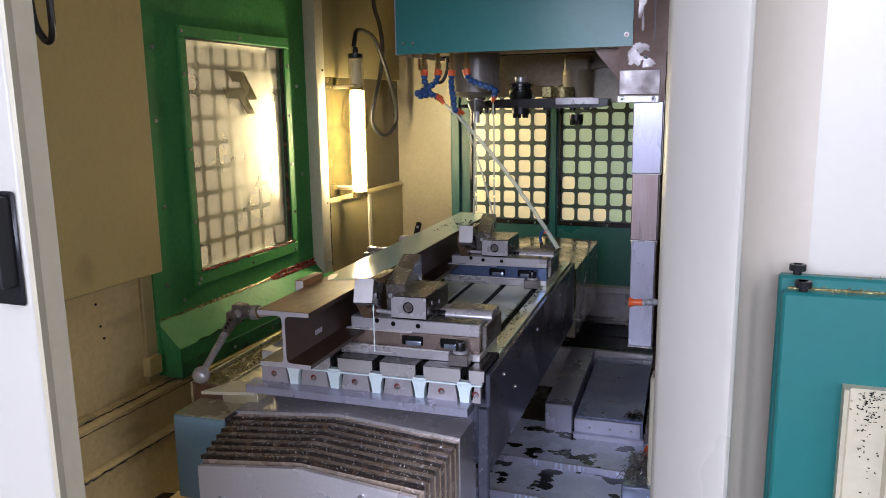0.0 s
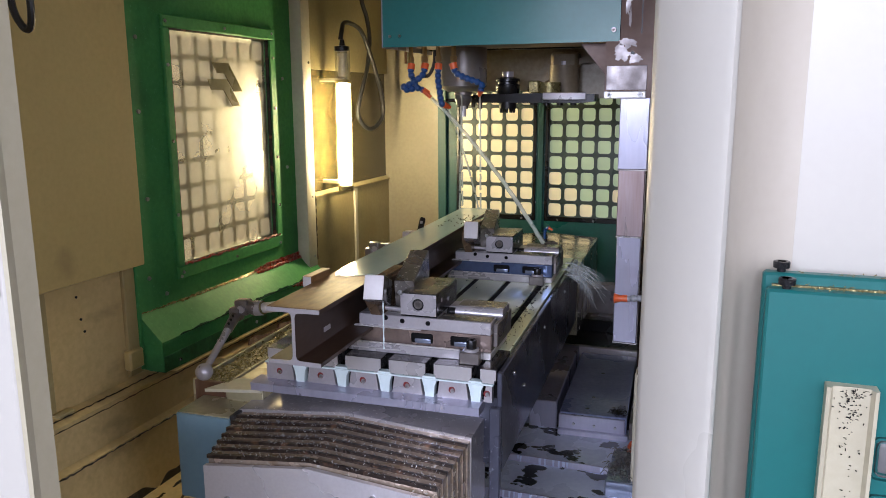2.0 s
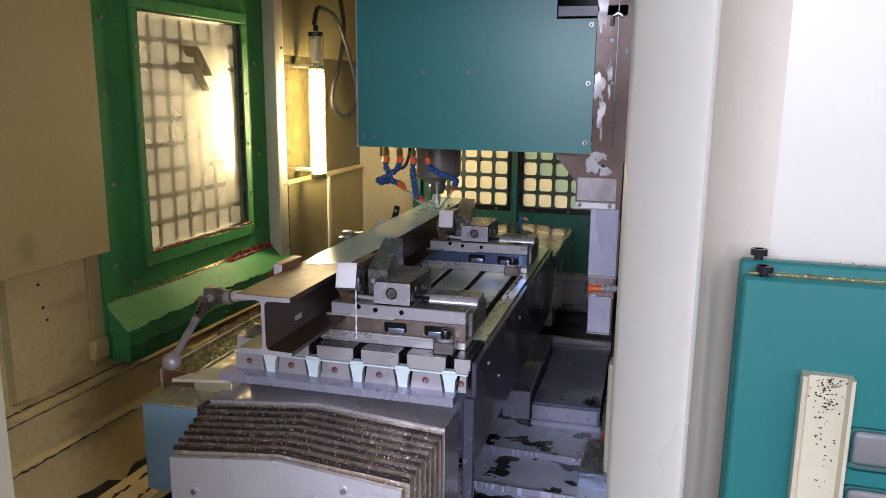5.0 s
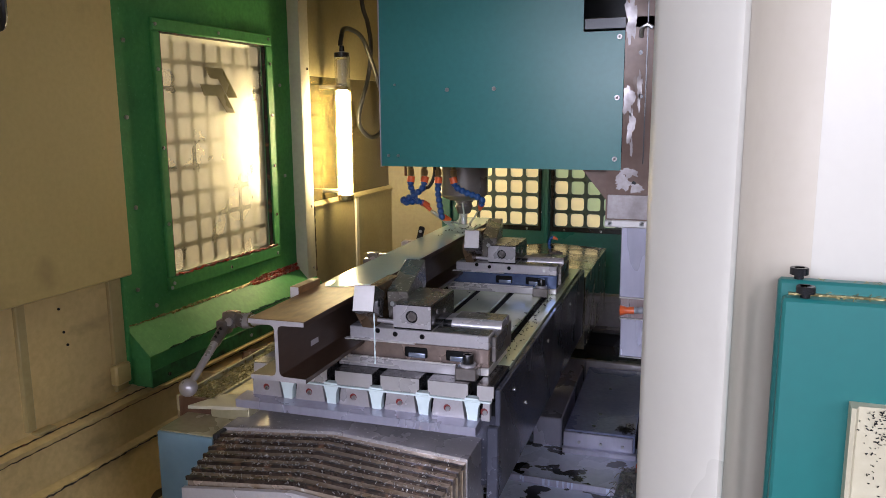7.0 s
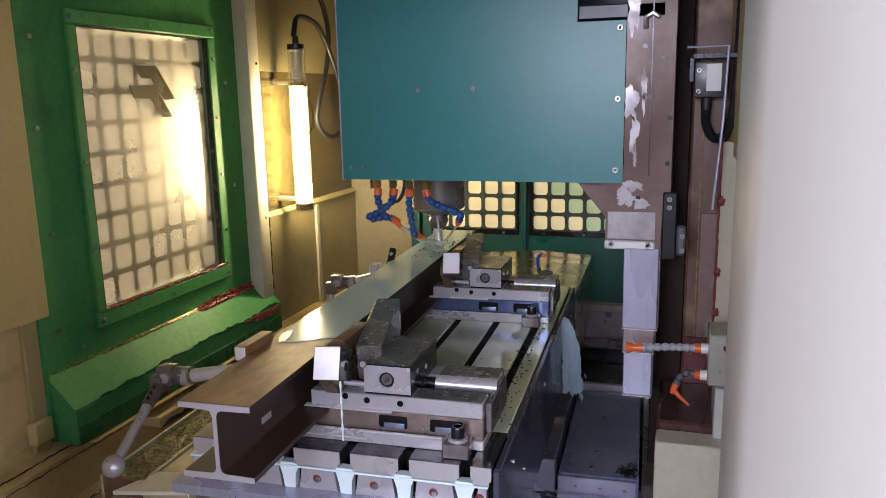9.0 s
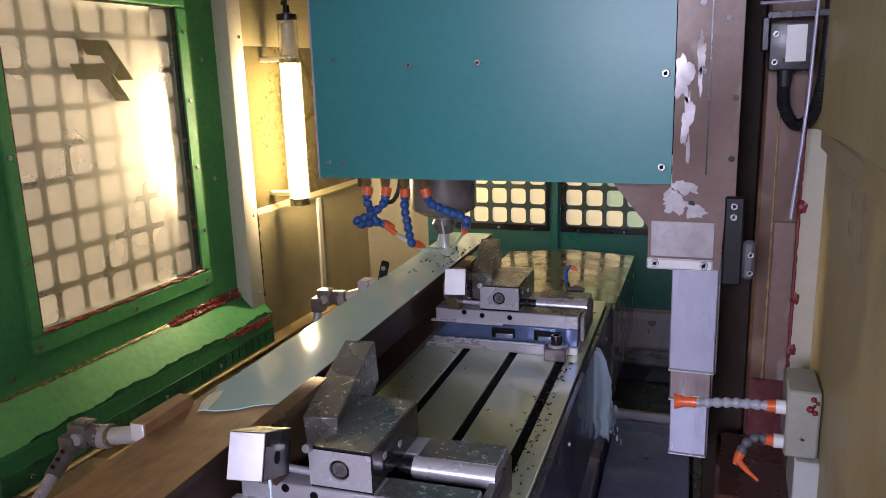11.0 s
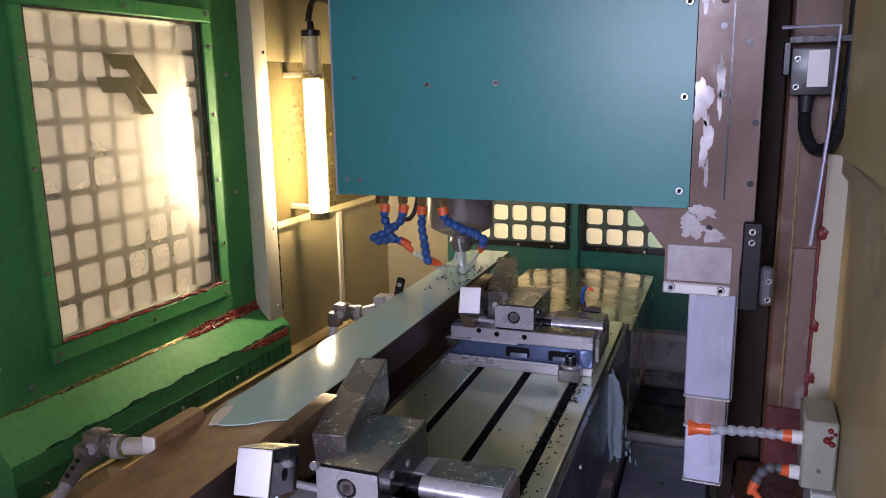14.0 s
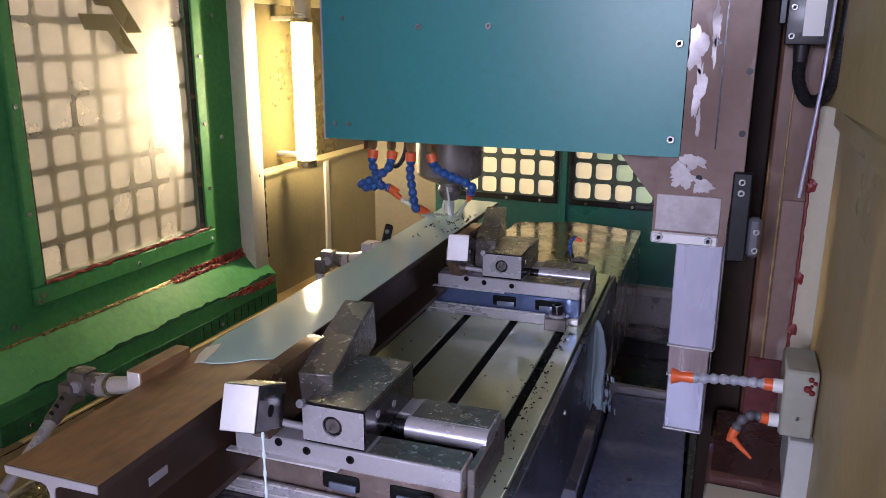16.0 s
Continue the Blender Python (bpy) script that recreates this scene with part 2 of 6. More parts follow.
CHROME = surface("bright_screw", (0.42, 0.42, 0.43), 0.38, 0.8, amount=0.1, bump=0)
GRID = surface("olive_grid_plate", (0.14, 0.115, 0.05), 0.45, dark=(0.08, 0.06, 0.025), big=4, amount=0.4, bump=0.1)
GRID_TEAL = surface("dark_grid_plate", (0.05, 0.075, 0.065), 0.4, dark=(0.02, 0.035, 0.03), big=4, amount=0.4)
LOGO = surface("logo_olive", (0.19, 0.165, 0.085), 0.4, dark=(0.13, 0.11, 0.05), amount=0.3, bump=0)
PAPER = surface("white_label", (0.75, 0.74, 0.73), 0.5, dark=(0.62, 0.6, 0.6), amount=0.2, bump=0)
CASTING = surface("cream_casting", (0.38, 0.315, 0.22), 0.45, dark=(0.20, 0.15, 0.095), big=5, amount=0.5, bump=0.15)
MANIFOLD = surface("grey_green_paint", (0.37, 0.37, 0.31), 0.42, dark=(0.26, 0.25, 0.2), big=8, amount=0.4, bump=0.08, stain=(0.2, 0.08, 0.06), stain_scale=14, stain_at=(0.64, 0.75))
CONCRETE = surface("workshop_floor", (0.24, 0.23, 0.22), 0.5, dark=(0.15, 0.14, 0.13), big=1.2, amount=0.4)
PLASTER = surface("workshop_plaster", (0.62, 0.61, 0.58), 0.7, dark=(0.5, 0.49, 0.46), big=0.7, amount=0.3)
GASKET = surface("worn_gasket", (0.03, 0.022, 0.016), 0.6, dark=(0.01, 0.008, 0.006), big=30, amount=0.5, stain=(0.25, 0.1, 0.05), stain_scale=30)
MAT_GOLD = surface("swarf_mat", (0.62, 0.53, 0.25), 0.35, 0.4, dark=(0.05, 0.04, 0.02), big=60, fine=160, amount=0.7, bump=1.0)
# bluish light on the low bracket and nuts is put into this colour
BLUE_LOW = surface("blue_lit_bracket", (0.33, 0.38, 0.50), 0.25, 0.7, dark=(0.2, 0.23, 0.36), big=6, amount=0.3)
WATER_MILKY = clear("milky_coolant", (0.50, 0.64, 0.74), 0.2, 0.62)
SPRAY = clear("coolant_spray", (0.85, 0.9, 0.9), 0.3, 0.24)
JET = clear("coolant_jet_water", (0.78, 0.84, 0.76), 0.12, 0.38)
FILM = surface("pale_coolant_film", (0.70, 0.80, 0.82), 0.1, dark=(0.56, 0.68, 0.72), amount=0.2, bump=0.03)
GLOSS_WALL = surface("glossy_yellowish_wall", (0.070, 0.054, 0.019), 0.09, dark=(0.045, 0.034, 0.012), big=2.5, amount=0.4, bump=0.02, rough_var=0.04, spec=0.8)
TUBE = glow("lamp_tube_glow", (1.0, 0.80, 0.40), 160)
FRONT_PLATE = surface("brushed_front_plate", (0.68, 0.65, 0.68), 0.32, 0.5, dark=(0.5, 0.47, 0.5), big=3, fine=140, amount=0.3, bump=0.05)
SCRAPED = surface("scraped_bare_metal", (0.40, 0.37, 0.385), 0.45, 0.4, dark=(0.25, 0.21, 0.21), big=20, fine=120, amount=0.4, bump=0.08)
PALE_GREY = surface("pale_grey_paint", (0.50, 0.51, 0.49), 0.42, dark=(0.38, 0.38, 0.36), big=6, amount=0.3, bump=0.05, stain=(0.25, 0.12, 0.10), stain_scale=12, stain_at=(0.66, 0.76))
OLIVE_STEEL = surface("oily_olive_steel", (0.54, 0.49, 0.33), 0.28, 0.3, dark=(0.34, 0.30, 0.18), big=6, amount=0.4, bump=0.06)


def frosted(name, color, strength, vary):
    """Milky plastic pane; its emission stands in for hall daylight behind it, each pane a little different and cloudy.
    """
    m, nt, b, links = node_mat(name)
    oi = nt.nodes.new("ShaderNodeObjectInfo")
    f, _ = noise_fac(nt, 9, 0.3, 0.75, 4)
    c1 = mix_col(nt, f, color, tuple(c * 0.82 for c in color))
    mr = nt.nodes.new("ShaderNodeMapRange")
    mr.inputs[3].default_value, mr.inputs[4].default_value = 0.0, vary
    links.new(oi.outputs["Random"], mr.inputs[0])
    c2 = mix_col(nt, mr.outputs[0], c1, tuple(c * 0.5 for c in color))
    links.new(c2, b.inputs["Base Color"])
    links.new(c2, b.inputs["Emission Color"])
    b.inputs["Emission Strength"].default_value = strength
    b.inputs["Roughness"].default_value = 0.36
    b.inputs["Specular IOR Level"].default_value = 0.8
    return m


PANE_SIDE = frosted("frosted_side_pane", (0.75, 0.62, 0.375), 0.46, 0.32)
PANE_BACK = frosted("frosted_cream_pane", (0.74, 0.64, 0.38), 0.44, 0.2)
PANE_GREEN = frosted("frosted_green_pane", (0.40, 0.50, 0.30), 0.46, 0.35)

def scratched(name, fac, rough):
    """Scratched clear polycarbonate: see-through with a soft, broad gloss."""
    m, nt, b, links = node_mat(name)
    tr, gl = nt.nodes.new("ShaderNodeBsdfTransparent"), nt.nodes.new("ShaderNodeBsdfGlossy")
    gl.inputs["Roughness"].default_value = rough
    gl.inputs["Color"].default_value = (1, 0.97, 0.9, 1)
    mx = nt.nodes.new("ShaderNodeMixShader")
    f, _ = noise_fac(nt, 5, 0.3, 0.75, 5)
    mr = nt.nodes.new("ShaderNodeMapRange")
    mr.inputs[3].default_value, mr.inputs[4].default_value = fac * 0.7, fac * 1.3
    links.new(f, mr.inputs[0])
    links.new(mr.outputs[0], mx.inputs[0])
    links.new(tr.outputs[0], mx.inputs[1])
    links.new(gl.outputs[0], mx.inputs[2])
    links.new(mx.outputs[0], nt.nodes["Material Output"].inputs[0])
    return m


# ---------------------------------------------------------------- shape helpers
def box(bm, x0, x1, y0, y1, z0, z1, bevel=0.0, seg=1):
    r = bmesh.ops.create_cube(bm, size=1)
    vs = r["verts"]
    for v in vs:
        v.co = ((x0 + x1) / 2 + v.co.x * (x1 - x0), (y0 + y1) / 2 + v.co.y * (y1 - y0), (z0 + z1) / 2 + v.co.z * (z1 - z0))
    if bevel:
        es = list({e for v in vs for e in v.link_edges})
        bmesh.ops.bevel(bm, geom=es, offset=bevel, segments=seg, affect="EDGES", profile=0.6)
    return bm


def boxm(x0, x1, y0, y1, z0, z1, bevel=0.0, seg=1):
    return box(bmesh.new(), x0, x1, y0, y1, z0, z1, bevel, seg)


def tube(bm, pts, radius, n=10, cap=True):
    """A round bar through points; radius may be a list."""
    pts = [Vector(p) for p in pts]
    rad = radius if isinstance(radius, (list, tuple)) else [radius] * len(pts)
    rings, up = [], None
    for i, p in enumerate(pts):
        d = (pts[min(i + 1, len(pts) - 1)] - pts[max(i - 1, 0)]).normalized()
        if up is None:
            up = d.orthogonal().normalized()
        up = (up - d * up.dot(d)).normalized()
        side = d.cross(up)
        rings.append([bm.verts.new(p + (up * math.cos(a) + side * math.sin(a)) * rad[i]) for a in [2 * math.pi * k / n for k in range(n)]])
    for a, b in zip(rings, rings[1:]):
        for k in range(n):
            bm.faces.new((a[k], a[(k + 1) % n], b[(k + 1) % n], b[k]))
    if cap:
        bm.faces.new(rings[0][::-1])
        bm.faces.new(rings[-1])
    return bm


def tubem(pts, radius, n=10):
    return tube(bmesh.new(), pts, radius, n)


def prism(bm, outline, lo, hi, axis="y"):
    """An outline of (a, b) swept between lo and hi along an axis: x takes (y, z), y takes (x, z), z takes (x, y)."""
    def at(a, b, h):
        return {"x": (h, a, b), "y": (a, h, b), "z": (a, b, h)}[axis]
    f = [bm.verts.new(at(a, b, lo)) for a, b in outline]
    k = [bm.verts.new(at(a, b, hi)) for a, b in outline]
    n = len(outline)
    bm.faces.new(f)
    bm.faces.new(k[::-1])
    for i in range(n):
        bm.faces.new((f[i], k[i], k[(i + 1) % n], f[(i + 1) % n]))
    bmesh.ops.recalc_face_normals(bm, faces=bm.faces)
    return bm


def prismm(outline, lo, hi, axis="y"):
    return prism(bmesh.new(), outline, lo, hi, axis)


def curve_pts(pts, n=8):
    """A smooth line through the points."""
    pts = [Vector(p) for p in pts]
    out = []
    for i in range(len(pts) - 1):
        p0, p1, p2, p3 = pts[max(i - 1, 0)], pts[i], pts[i + 1], pts[min(i + 2, len(pts) - 1)]
        for k in range(n):
            t = k / n
            out.append(0.5 * ((2 * p1) + (p2 - p0) * t + (2 * p0 - 5 * p1 + 4 * p2 - p3) * t * t + (3 * p1 - p0 - 3 * p2 + p3) * t ** 3))
    out.append(pts[-1])
    return out


def finish(me, smooth):
    if smooth:
        for p in me.polygons:
            p.use_smooth = True
        me.set_sharp_from_angle(angle=radians(38))


def part(name, bm, material, parent=None, label="", smooth=True):
    me = bpy.data.meshes.new(name)
    bm.to_mesh(me)
    bm.free()
    finish(me, smooth)
    me.materials.append(material)
    ob = new(name, me)
    if parent:
        ob.parent = parent
    if label:
        ob["label"] = label
    return ob


def thing(name, label, category, group="", at=(0, 0, 0)):
    ob = new(name)
    ob.empty_display_size = 0.05
    ob.location = at
    return tagged(ob, label, category, group)


def setting(name, bm, material, label=""):
    return tagged(part(name, bm, material), label, "", "", "structure")


def screw(name, parent, at, axis, r=0.006, h=0.005, material=None, label=""):
    """A socket-head screw: head with a recessed hexagon."""
    a = Vector(axis).normalized()
    p = Vector(at)
    bm = tubem([p, p + a * h * 0.8, p + a * h, p + a * h, p + a * h * 0.4], [r, r, r * 0.9, r * 0.5, r * 0.45], 10)
    return part(name, bm, material or CHROME, parent, label)


def rounded_cell(bm, cy, cz, py, pz, hy, hz, rad, x0, x1, put):
    """One cell of a perforated plate: a rectangle py by pz with a rounded hole hy by hz, from depth x0 (front) to x1."""
    inner, outer = [], []
    for qx, qz, a0 in ((1, 1, 0), (-1, 1, 90), (-1, -1, 180), (1, -1, 270)):
        for k in range(4):
            a = radians(a0 + k * 30)
            iy, iz = qx * (hy / 2 - rad) + rad * math.cos(a), qz * (hz / 2 - rad) + rad * math.sin(a)
            inner.append((cy + iy, cz + iz))
            s = max(abs(iy) / (py / 2), abs(iz) / (pz / 2))
            outer.append((cy + iy / s, cz + iz / s) if k not in (1, 2) else (cy + qx * py / 2, cz + qz * pz / 2))
    n = len(inner)
    vi = [bm.verts.new(put(a, b, x0)) for a, b in inner]
    vo = [bm.verts.new(put(a, b, x0)) for a, b in outer]
    vb = [bm.verts.new(put(a, b, x1)) for a, b in inner]
    for i in range(n):
        j = (i + 1) % n
        bm.faces.new((vi[i], vo[i], vo[j], vi[j]))
        bm.faces.new((vb[i], vi[i], vi[j], vb[j]))


def grid_window(parent, a0, b0, cols, rows, pa, pb, hole, rad, front, back, put, grid_mat, pane_mat, skip=()):
    """A perforated plate in front of separate milky panes. a runs along the wall, b up."""
    bm = bmesh.new()
    for i in range(cols):
        for k in range(rows):
            rounded_cell(bm, a0 + (i + 0.5) * pa, b0 + (k + 0.5) * pb, pa, pb, pa * hole, pb * hole, rad, front, back, put)
    bmesh.ops.remove_doubles(bm, verts=bm.verts, dist=0.0002)
    bmesh.ops.dissolve_degenerate(bm, dist=0.0001, edges=bm.edges)
    part("grid_plate", bm, grid_mat, parent, "perforated guard plate", smooth=False)
    me = None
    for i in range(cols):
        for k in range(rows):
            c = put(a0 + (i + 0.5) * pa, b0 + (k + 0.5) * pb, back)
            if me is None:
                p, q = put(pa * 0.495, pb * 0.495, 0), put(0, 0, 0.003)
                o = put(0, 0, 0)
                d, e = Vector(p) - Vector(o), Vector(q) - Vector(o)
                lo = [min(-abs(d[j]), e[j], 0) for j in range(3)]
                hi = [max(abs(d[j]), e[j], 0) for j in range(3)]
                ob = part("pane", boxm(lo[0], hi[0], lo[1], hi[1], lo[2], hi[2]), pane_mat(i, k) if callable(pane_mat) else pane_mat, parent, smooth=False)
                me = ob.data
            else:
                ob = new("pane", me)
                ob.parent = parent
            if callable(pane_mat):
                ob.material_slots[0].link = "OBJECT"
                ob.material_slots[0].material = pane_mat(i, k)
            ob.location = c

# ---------------------------------------------------------------- the hall round the machine
setting("floor", boxm(-5, 5, -4.6, 6, -0.2, 0.0), CONCRETE, "grey worn concrete workshop floor")
setting("wall_south", boxm(-5, 5, -4.8, -4.6, 0, 3.6), PLASTER, "pale plastered workshop wall")
setting("wall_west", boxm(-5.2, -5, -4.6, 6, 0, 3.6), PLASTER, "pale plastered workshop wall")
setting("wall_east", boxm(5, 5.2, -4.6, 6, 0, 3.6), PLASTER, "pale plastered workshop wall")
setting("wall_north", boxm(-5, 5, 6, 6.2, 0, 3.6), PLASTER, "pale plastered workshop wall")
setting("ceiling", boxm(-5, 5, -4.6, 6, 3.6, 3.75), PLASTER, "pale workshop ceiling")

# ---------------------------------------------------------------- the enclosure of the milling machine
LX = -1.6
ROOF = 2.75
# unseen roof and header, added; they limit the light from above
setting("enclosure_roof", boxm(-1.75, 0.3, 0.60, 3.8, ROOF, ROOF + 0.03), BEIGE, "assumed beige roof of the enclosure, out of view")
setting("door_header", boxm(-1.6, 2.4, 0.60, 0.66, 2.24, ROOF), WHITE, "assumed white panel above the door opening, out of view")

# left wall: green door panel with a window opening
wl = tagged(new("wall_green"), "green painted steel side panel with stained paint", "", "", "structure")
Y0, Y1, WY0, WY1, WZ0, WZ1 = 1.66, 2.76, 1.893, 2.500, 1.170, 1.970
for y0, y1, z0, z1 in ((Y0, WY0, 1.05, ROOF), (WY1, Y1, 1.05, ROOF), (WY0, WY1, 1.05, WZ0), (WY0, WY1, WZ1, ROOF)):
    part("panel", boxm(LX - 0.03, LX, y0, y1, z0, z1), GREEN, wl)
part("slanted_sill", prismm([(LX - 0.03, 1.05), (LX, 1.05), (LX + 0.085, 0.965), (LX + 0.085, 0.955), (LX - 0.03, 0.955)], Y0, Y1, "y"), GREEN, wl)
part("sill_face", boxm(LX - 0.02, LX + 0.083, Y0 + 0.002, Y1, 0.865, 0.955, 0.002), GREEN, wl, "stained lower edge")
for y, z in ((1.72, 1.16), (1.74, 1.42), (1.73, 1.70), (1.80, 1.09), (2.62, 1.45), (2.61, 1.82), (1.74, 1.93)):
    screw("screw", wl, (LX, y, z), (1, 0, 0), 0.007, 0.006)
# strip in the shaded green, paints the shade below the sill
part("lower_band", boxm(LX + 0.02, LX + 0.0855, Y0 + 0.004, Y1 - 0.002, 0.862, 0.915, 0.001), GREEN_BAND, wl, "lower green band with its shade put into the colour")
part("drip_lip", boxm(LX + 0.02, LX + 0.095, Y0 + 0.05, Y1 + 0.4, 0.852, 0.858, 0.001), SPLASH, wl, "beige folded lip")
for k in range(10):
    y = 2.36 + 0.038 * k
    part("mesh_bar", boxm(LX + 0.0855, LX + 0.0868, y, y + 0.0016, 0.870, 0.908), GREEN_DARK, wl)
for y in (1.74, 1.95, 2.2, 2.45):
    screw("screw", wl, (LX + 0.0855, y, 0.885), (1, 0, 0), 0.006, 0.005)
part("edge_strip", boxm(LX - 0.03, LX + 0.012, Y0 - 0.012, Y0 + 0.004, 0.87, ROOF, 0.003), GREEN, wl)


def seam(name, parent, y0, y1, x, z, material, r, seed, n=60):
    """A ragged bead along a seam, of residue or of painted fold shade."""
    rnd = random.Random(seed)
    pts = [(x + rnd.uniform(-0.3, 0.3) * r, y0 + (y1 - y0) * k / n, z + rnd.uniform(-0.9, 0.9) * r) for k in range(n + 1)]
    return part(name, tubem(pts, [r * rnd.uniform(0.35, 1.2) for _ in pts], 6), material, parent)


def ragged(name, parent, y0, y1, z0, height, x, slope, material, seed, n=70, label="", grain=1.0):
    """A flat crust with an uneven upper edge on a wall that leans by slope per metre of height."""
    rnd = random.Random(seed)
    top = []
    for k in range(n + 1):
        y = y0 + (y1 - y0) * k / n
        h = height * max(0.06, 0.5 + 0.9 * noise.noise(Vector((y * 5 * grain, seed, 0))) + 0.3 * noise.noise(Vector((y * 15 * grain, seed, 2))))
        top.append((y, z0 + h * min(1, k / 4, (n - k) / 4) + 0.0005))
    bm = prismm([(y0, z0)] + top + [(y1, z0)], -0.004, 0.0018, "x")
    for v in bm.verts:
        v.co.x += x + slope * (v.co.z - z0)
    return part(name, bm, material, parent, label, smooth=False)


rnd = random.Random(3)
for k in range(9):
    a = rnd.uniform(2.30, 2.45)
    s = rnd.uniform(-0.010, 0.012)
    seam("residue", wl, a, rnd.uniform(2.62, 2.745), LX + 0.002 + max(0, -s), 1.052 + s, RED_STREAK, rnd.uniform(0.0025, 0.0055), 40 + k, 70)
for k in range(3):
    seam("residue", wl, 1.67 + 0.1 * k, 2.44, LX + 0.001 + 0.002 * k, 1.051 - 0.002 * k, SWARF, 0.0026, 5 + k, 90)
for k in range(4):
    seam("residue", wl, 2.48 + 0.04 * k, 2.74, LX + 0.086, 0.961 - 0.006 * k, RED_STREAK, 0.004, 8 + k)
ragged("stain", wl, 1.75, 2.755, 0.9655, 0.009, LX + 0.0845, -1.0, GREEN_DARK, 6.3, 160, "", 4.0)

win = tagged(new("window_1"), "frosted side window behind a perforated olive plate in a green frame", "", "", "structure")
bm = bmesh.new()
for y0, y1, z0, z1 in ((WY0 - 0.035, WY1 + 0.045, WZ0 - 0.047, WZ0), (WY0 - 0.035, WY1 + 0.045, WZ1, WZ1 + 0.042), (WY0 - 0.035, WY0, WZ0, WZ1), (WY1, WY1 + 0.045, WZ0, WZ1)):
    box(bm, LX - 0.002, LX + 0.014, y0, y1, z0, z1, 0.004)
part("window_frame", bm, GREEN, win)
for y, z in ((1.868, 1.135), (1.88, 1.148), (2.2, 1.142), (2.52, 1.14), (1.872, 1.35), (1.872, 1.6), (1.872, 1.85), (1.872, 1.99), (2.2, 1.99), (2.525, 1.3), (2.525, 1.5), (2.525, 1.7), (2.525, 1.9), (2.52, 1.995)):
    screw("screw", win, (LX + 0.014, y, z), (1, 0, 0), 0.006, 0.004)
bm = bmesh.new()
for y0, y1, z0, z1 in ((WY0, WY1, WZ0, WZ0 + 0.006), (WY0, WY1, WZ1 - 0.005, WZ1), (WY0, WY0 + 0.005, WZ0, WZ1), (WY1 - 0.006, WY1, WZ0, WZ1)):
    box(bm, LX - 0.004, LX + 0.009, y0, y1, z0, z1)
part("gasket", bm, GASKET, win)
seam("residue", win, WY0, WY1 + 0.02, LX + 0.012, WZ0 + 0.004, RED_STREAK, 0.005, 21)
grid_window(win, WY0, WZ0, 7, 9, (WY1 - WY0) / 7, (WZ1 - WZ0) / 9, 0.82, 0.014, LX - 0.016, LX - 0.022, lambda a, b, h: (h, a, b), GRID, PANE_SIDE)
bm = bmesh.new()
bmesh.ops.create_grid(bm, x_segments=24, y_segments=24, size=1)
for v in bm.verts:
    s, w = v.co.x, v.co.y
    v.co = (LX - 0.010 + 0.022 * (1 - s * s) * (1 - w * w), (WY0 + WY1) / 2 + s * (WY1 - WY0) / 2, (WZ0 + WZ1) / 2 + w * (WZ1 - WZ0) / 2)
gl = part("glass", bm, scratched("window_polycarbonate", 0.30, 0.50), win, "bowed scratched clear sheet")
gl.modifiers.new("thickness", "SOLIDIFY").thickness = 0.003
LOGO_A = [(2.122, 1.869), (2.225, 1.868), (2.299, 1.766), (2.241, 1.765), (2.193, 1.829), (2.148, 1.831)]
LOGO_B = [(2.089, 1.809), (2.202, 1.810), (2.275, 1.710), (2.224, 1.712), (2.176, 1.769), (2.103, 1.771)]
for outline in (LOGO_A, LOGO_B):
    bm = prismm(outline, LX - 0.0045, LX - 0.0025, "x")
    for v in bm.verts:
        s, w = (v.co.y - (WY0 + WY1) / 2) / ((WY1 - WY0) / 2), (v.co.z - (WZ0 + WZ1) / 2) / ((WZ1 - WZ0) / 2)
        v.co.x += 0.022 * (1 - s * s) * (1 - w * w)
    part("logo_shape", bm, LOGO, win, "olive chevron shape", smooth=False)

# beige sliding cabinet side in front of the door panel, and the recessed wall below
cab = tagged(new("wall_beige"), "large plain beige sheet metal side cover", "", "", "structure")
part("cover_panel", boxm(LX - 0.02, LX + 0.05, 0.30, 1.652, 1.225, ROOF, 0.004), BEIGE, cab)
part("recessed_panel", boxm(LX - 0.06, LX - 0.01, 0.2, 1.66, 0.40, 1.24), SPLASH, cab)
part("recess_frame", boxm(LX - 0.012, LX + 0.004, 1.60, 1.66, 0.86, 1.225, 0.003), OLIVE, cab)
part("recess_frame", boxm(LX - 0.012, LX + 0.004, 1.27, 1.30, 0.86, 1.225, 0.003), OLIVE, cab)
part("clip", boxm(LX - 0.01, LX + 0.02, 1.585, 1.65, 0.885, 0.95, 0.006), BEIGE, cab)
part("tab", boxm(LX - 0.008, LX + 0.02, 1.29, 1.35, 0.845, 0.855, 0.002), OLIVE, cab)
for y, z in ((1.42, 1.17), (1.43, 1.10), (1.44, 1.06)):
    screw("screw", cab, (LX - 0.010, y, z), (1, 0, 0), 0.004, 0.003, BLACK_STEEL)
lower = tagged(new("wall_lower"), "stained beige splash wall with folded steps", "", "", "structure")
part("step_panel", prismm([(LX - 0.06, 0.855), (LX + 0.02, 0.845), (LX + 0.045, 0.835), (LX + 0.045, 0.825), (LX + 0.06, 0.72), (LX + 0.085, 0.712), (LX + 0.085, 0.70), (LX + 0.10, 0.60), (LX + 0.12, 0.40), (LX - 0.06, 0.40)], 0.2, 3.65, "y"), SPLASH, lower)
part("rail", boxm(LX + 0.03, LX + 0.112, 1.95, 3.4, 0.790, 0.822, 0.004), SPLASH, lower, "stained beige rail")
ragged("crust", lower, 1.96, 3.3, 0.791, 0.028, LX + 0.1135, 0.0, SUMP, 9.1, 160, "dark dried residue", 2.0)
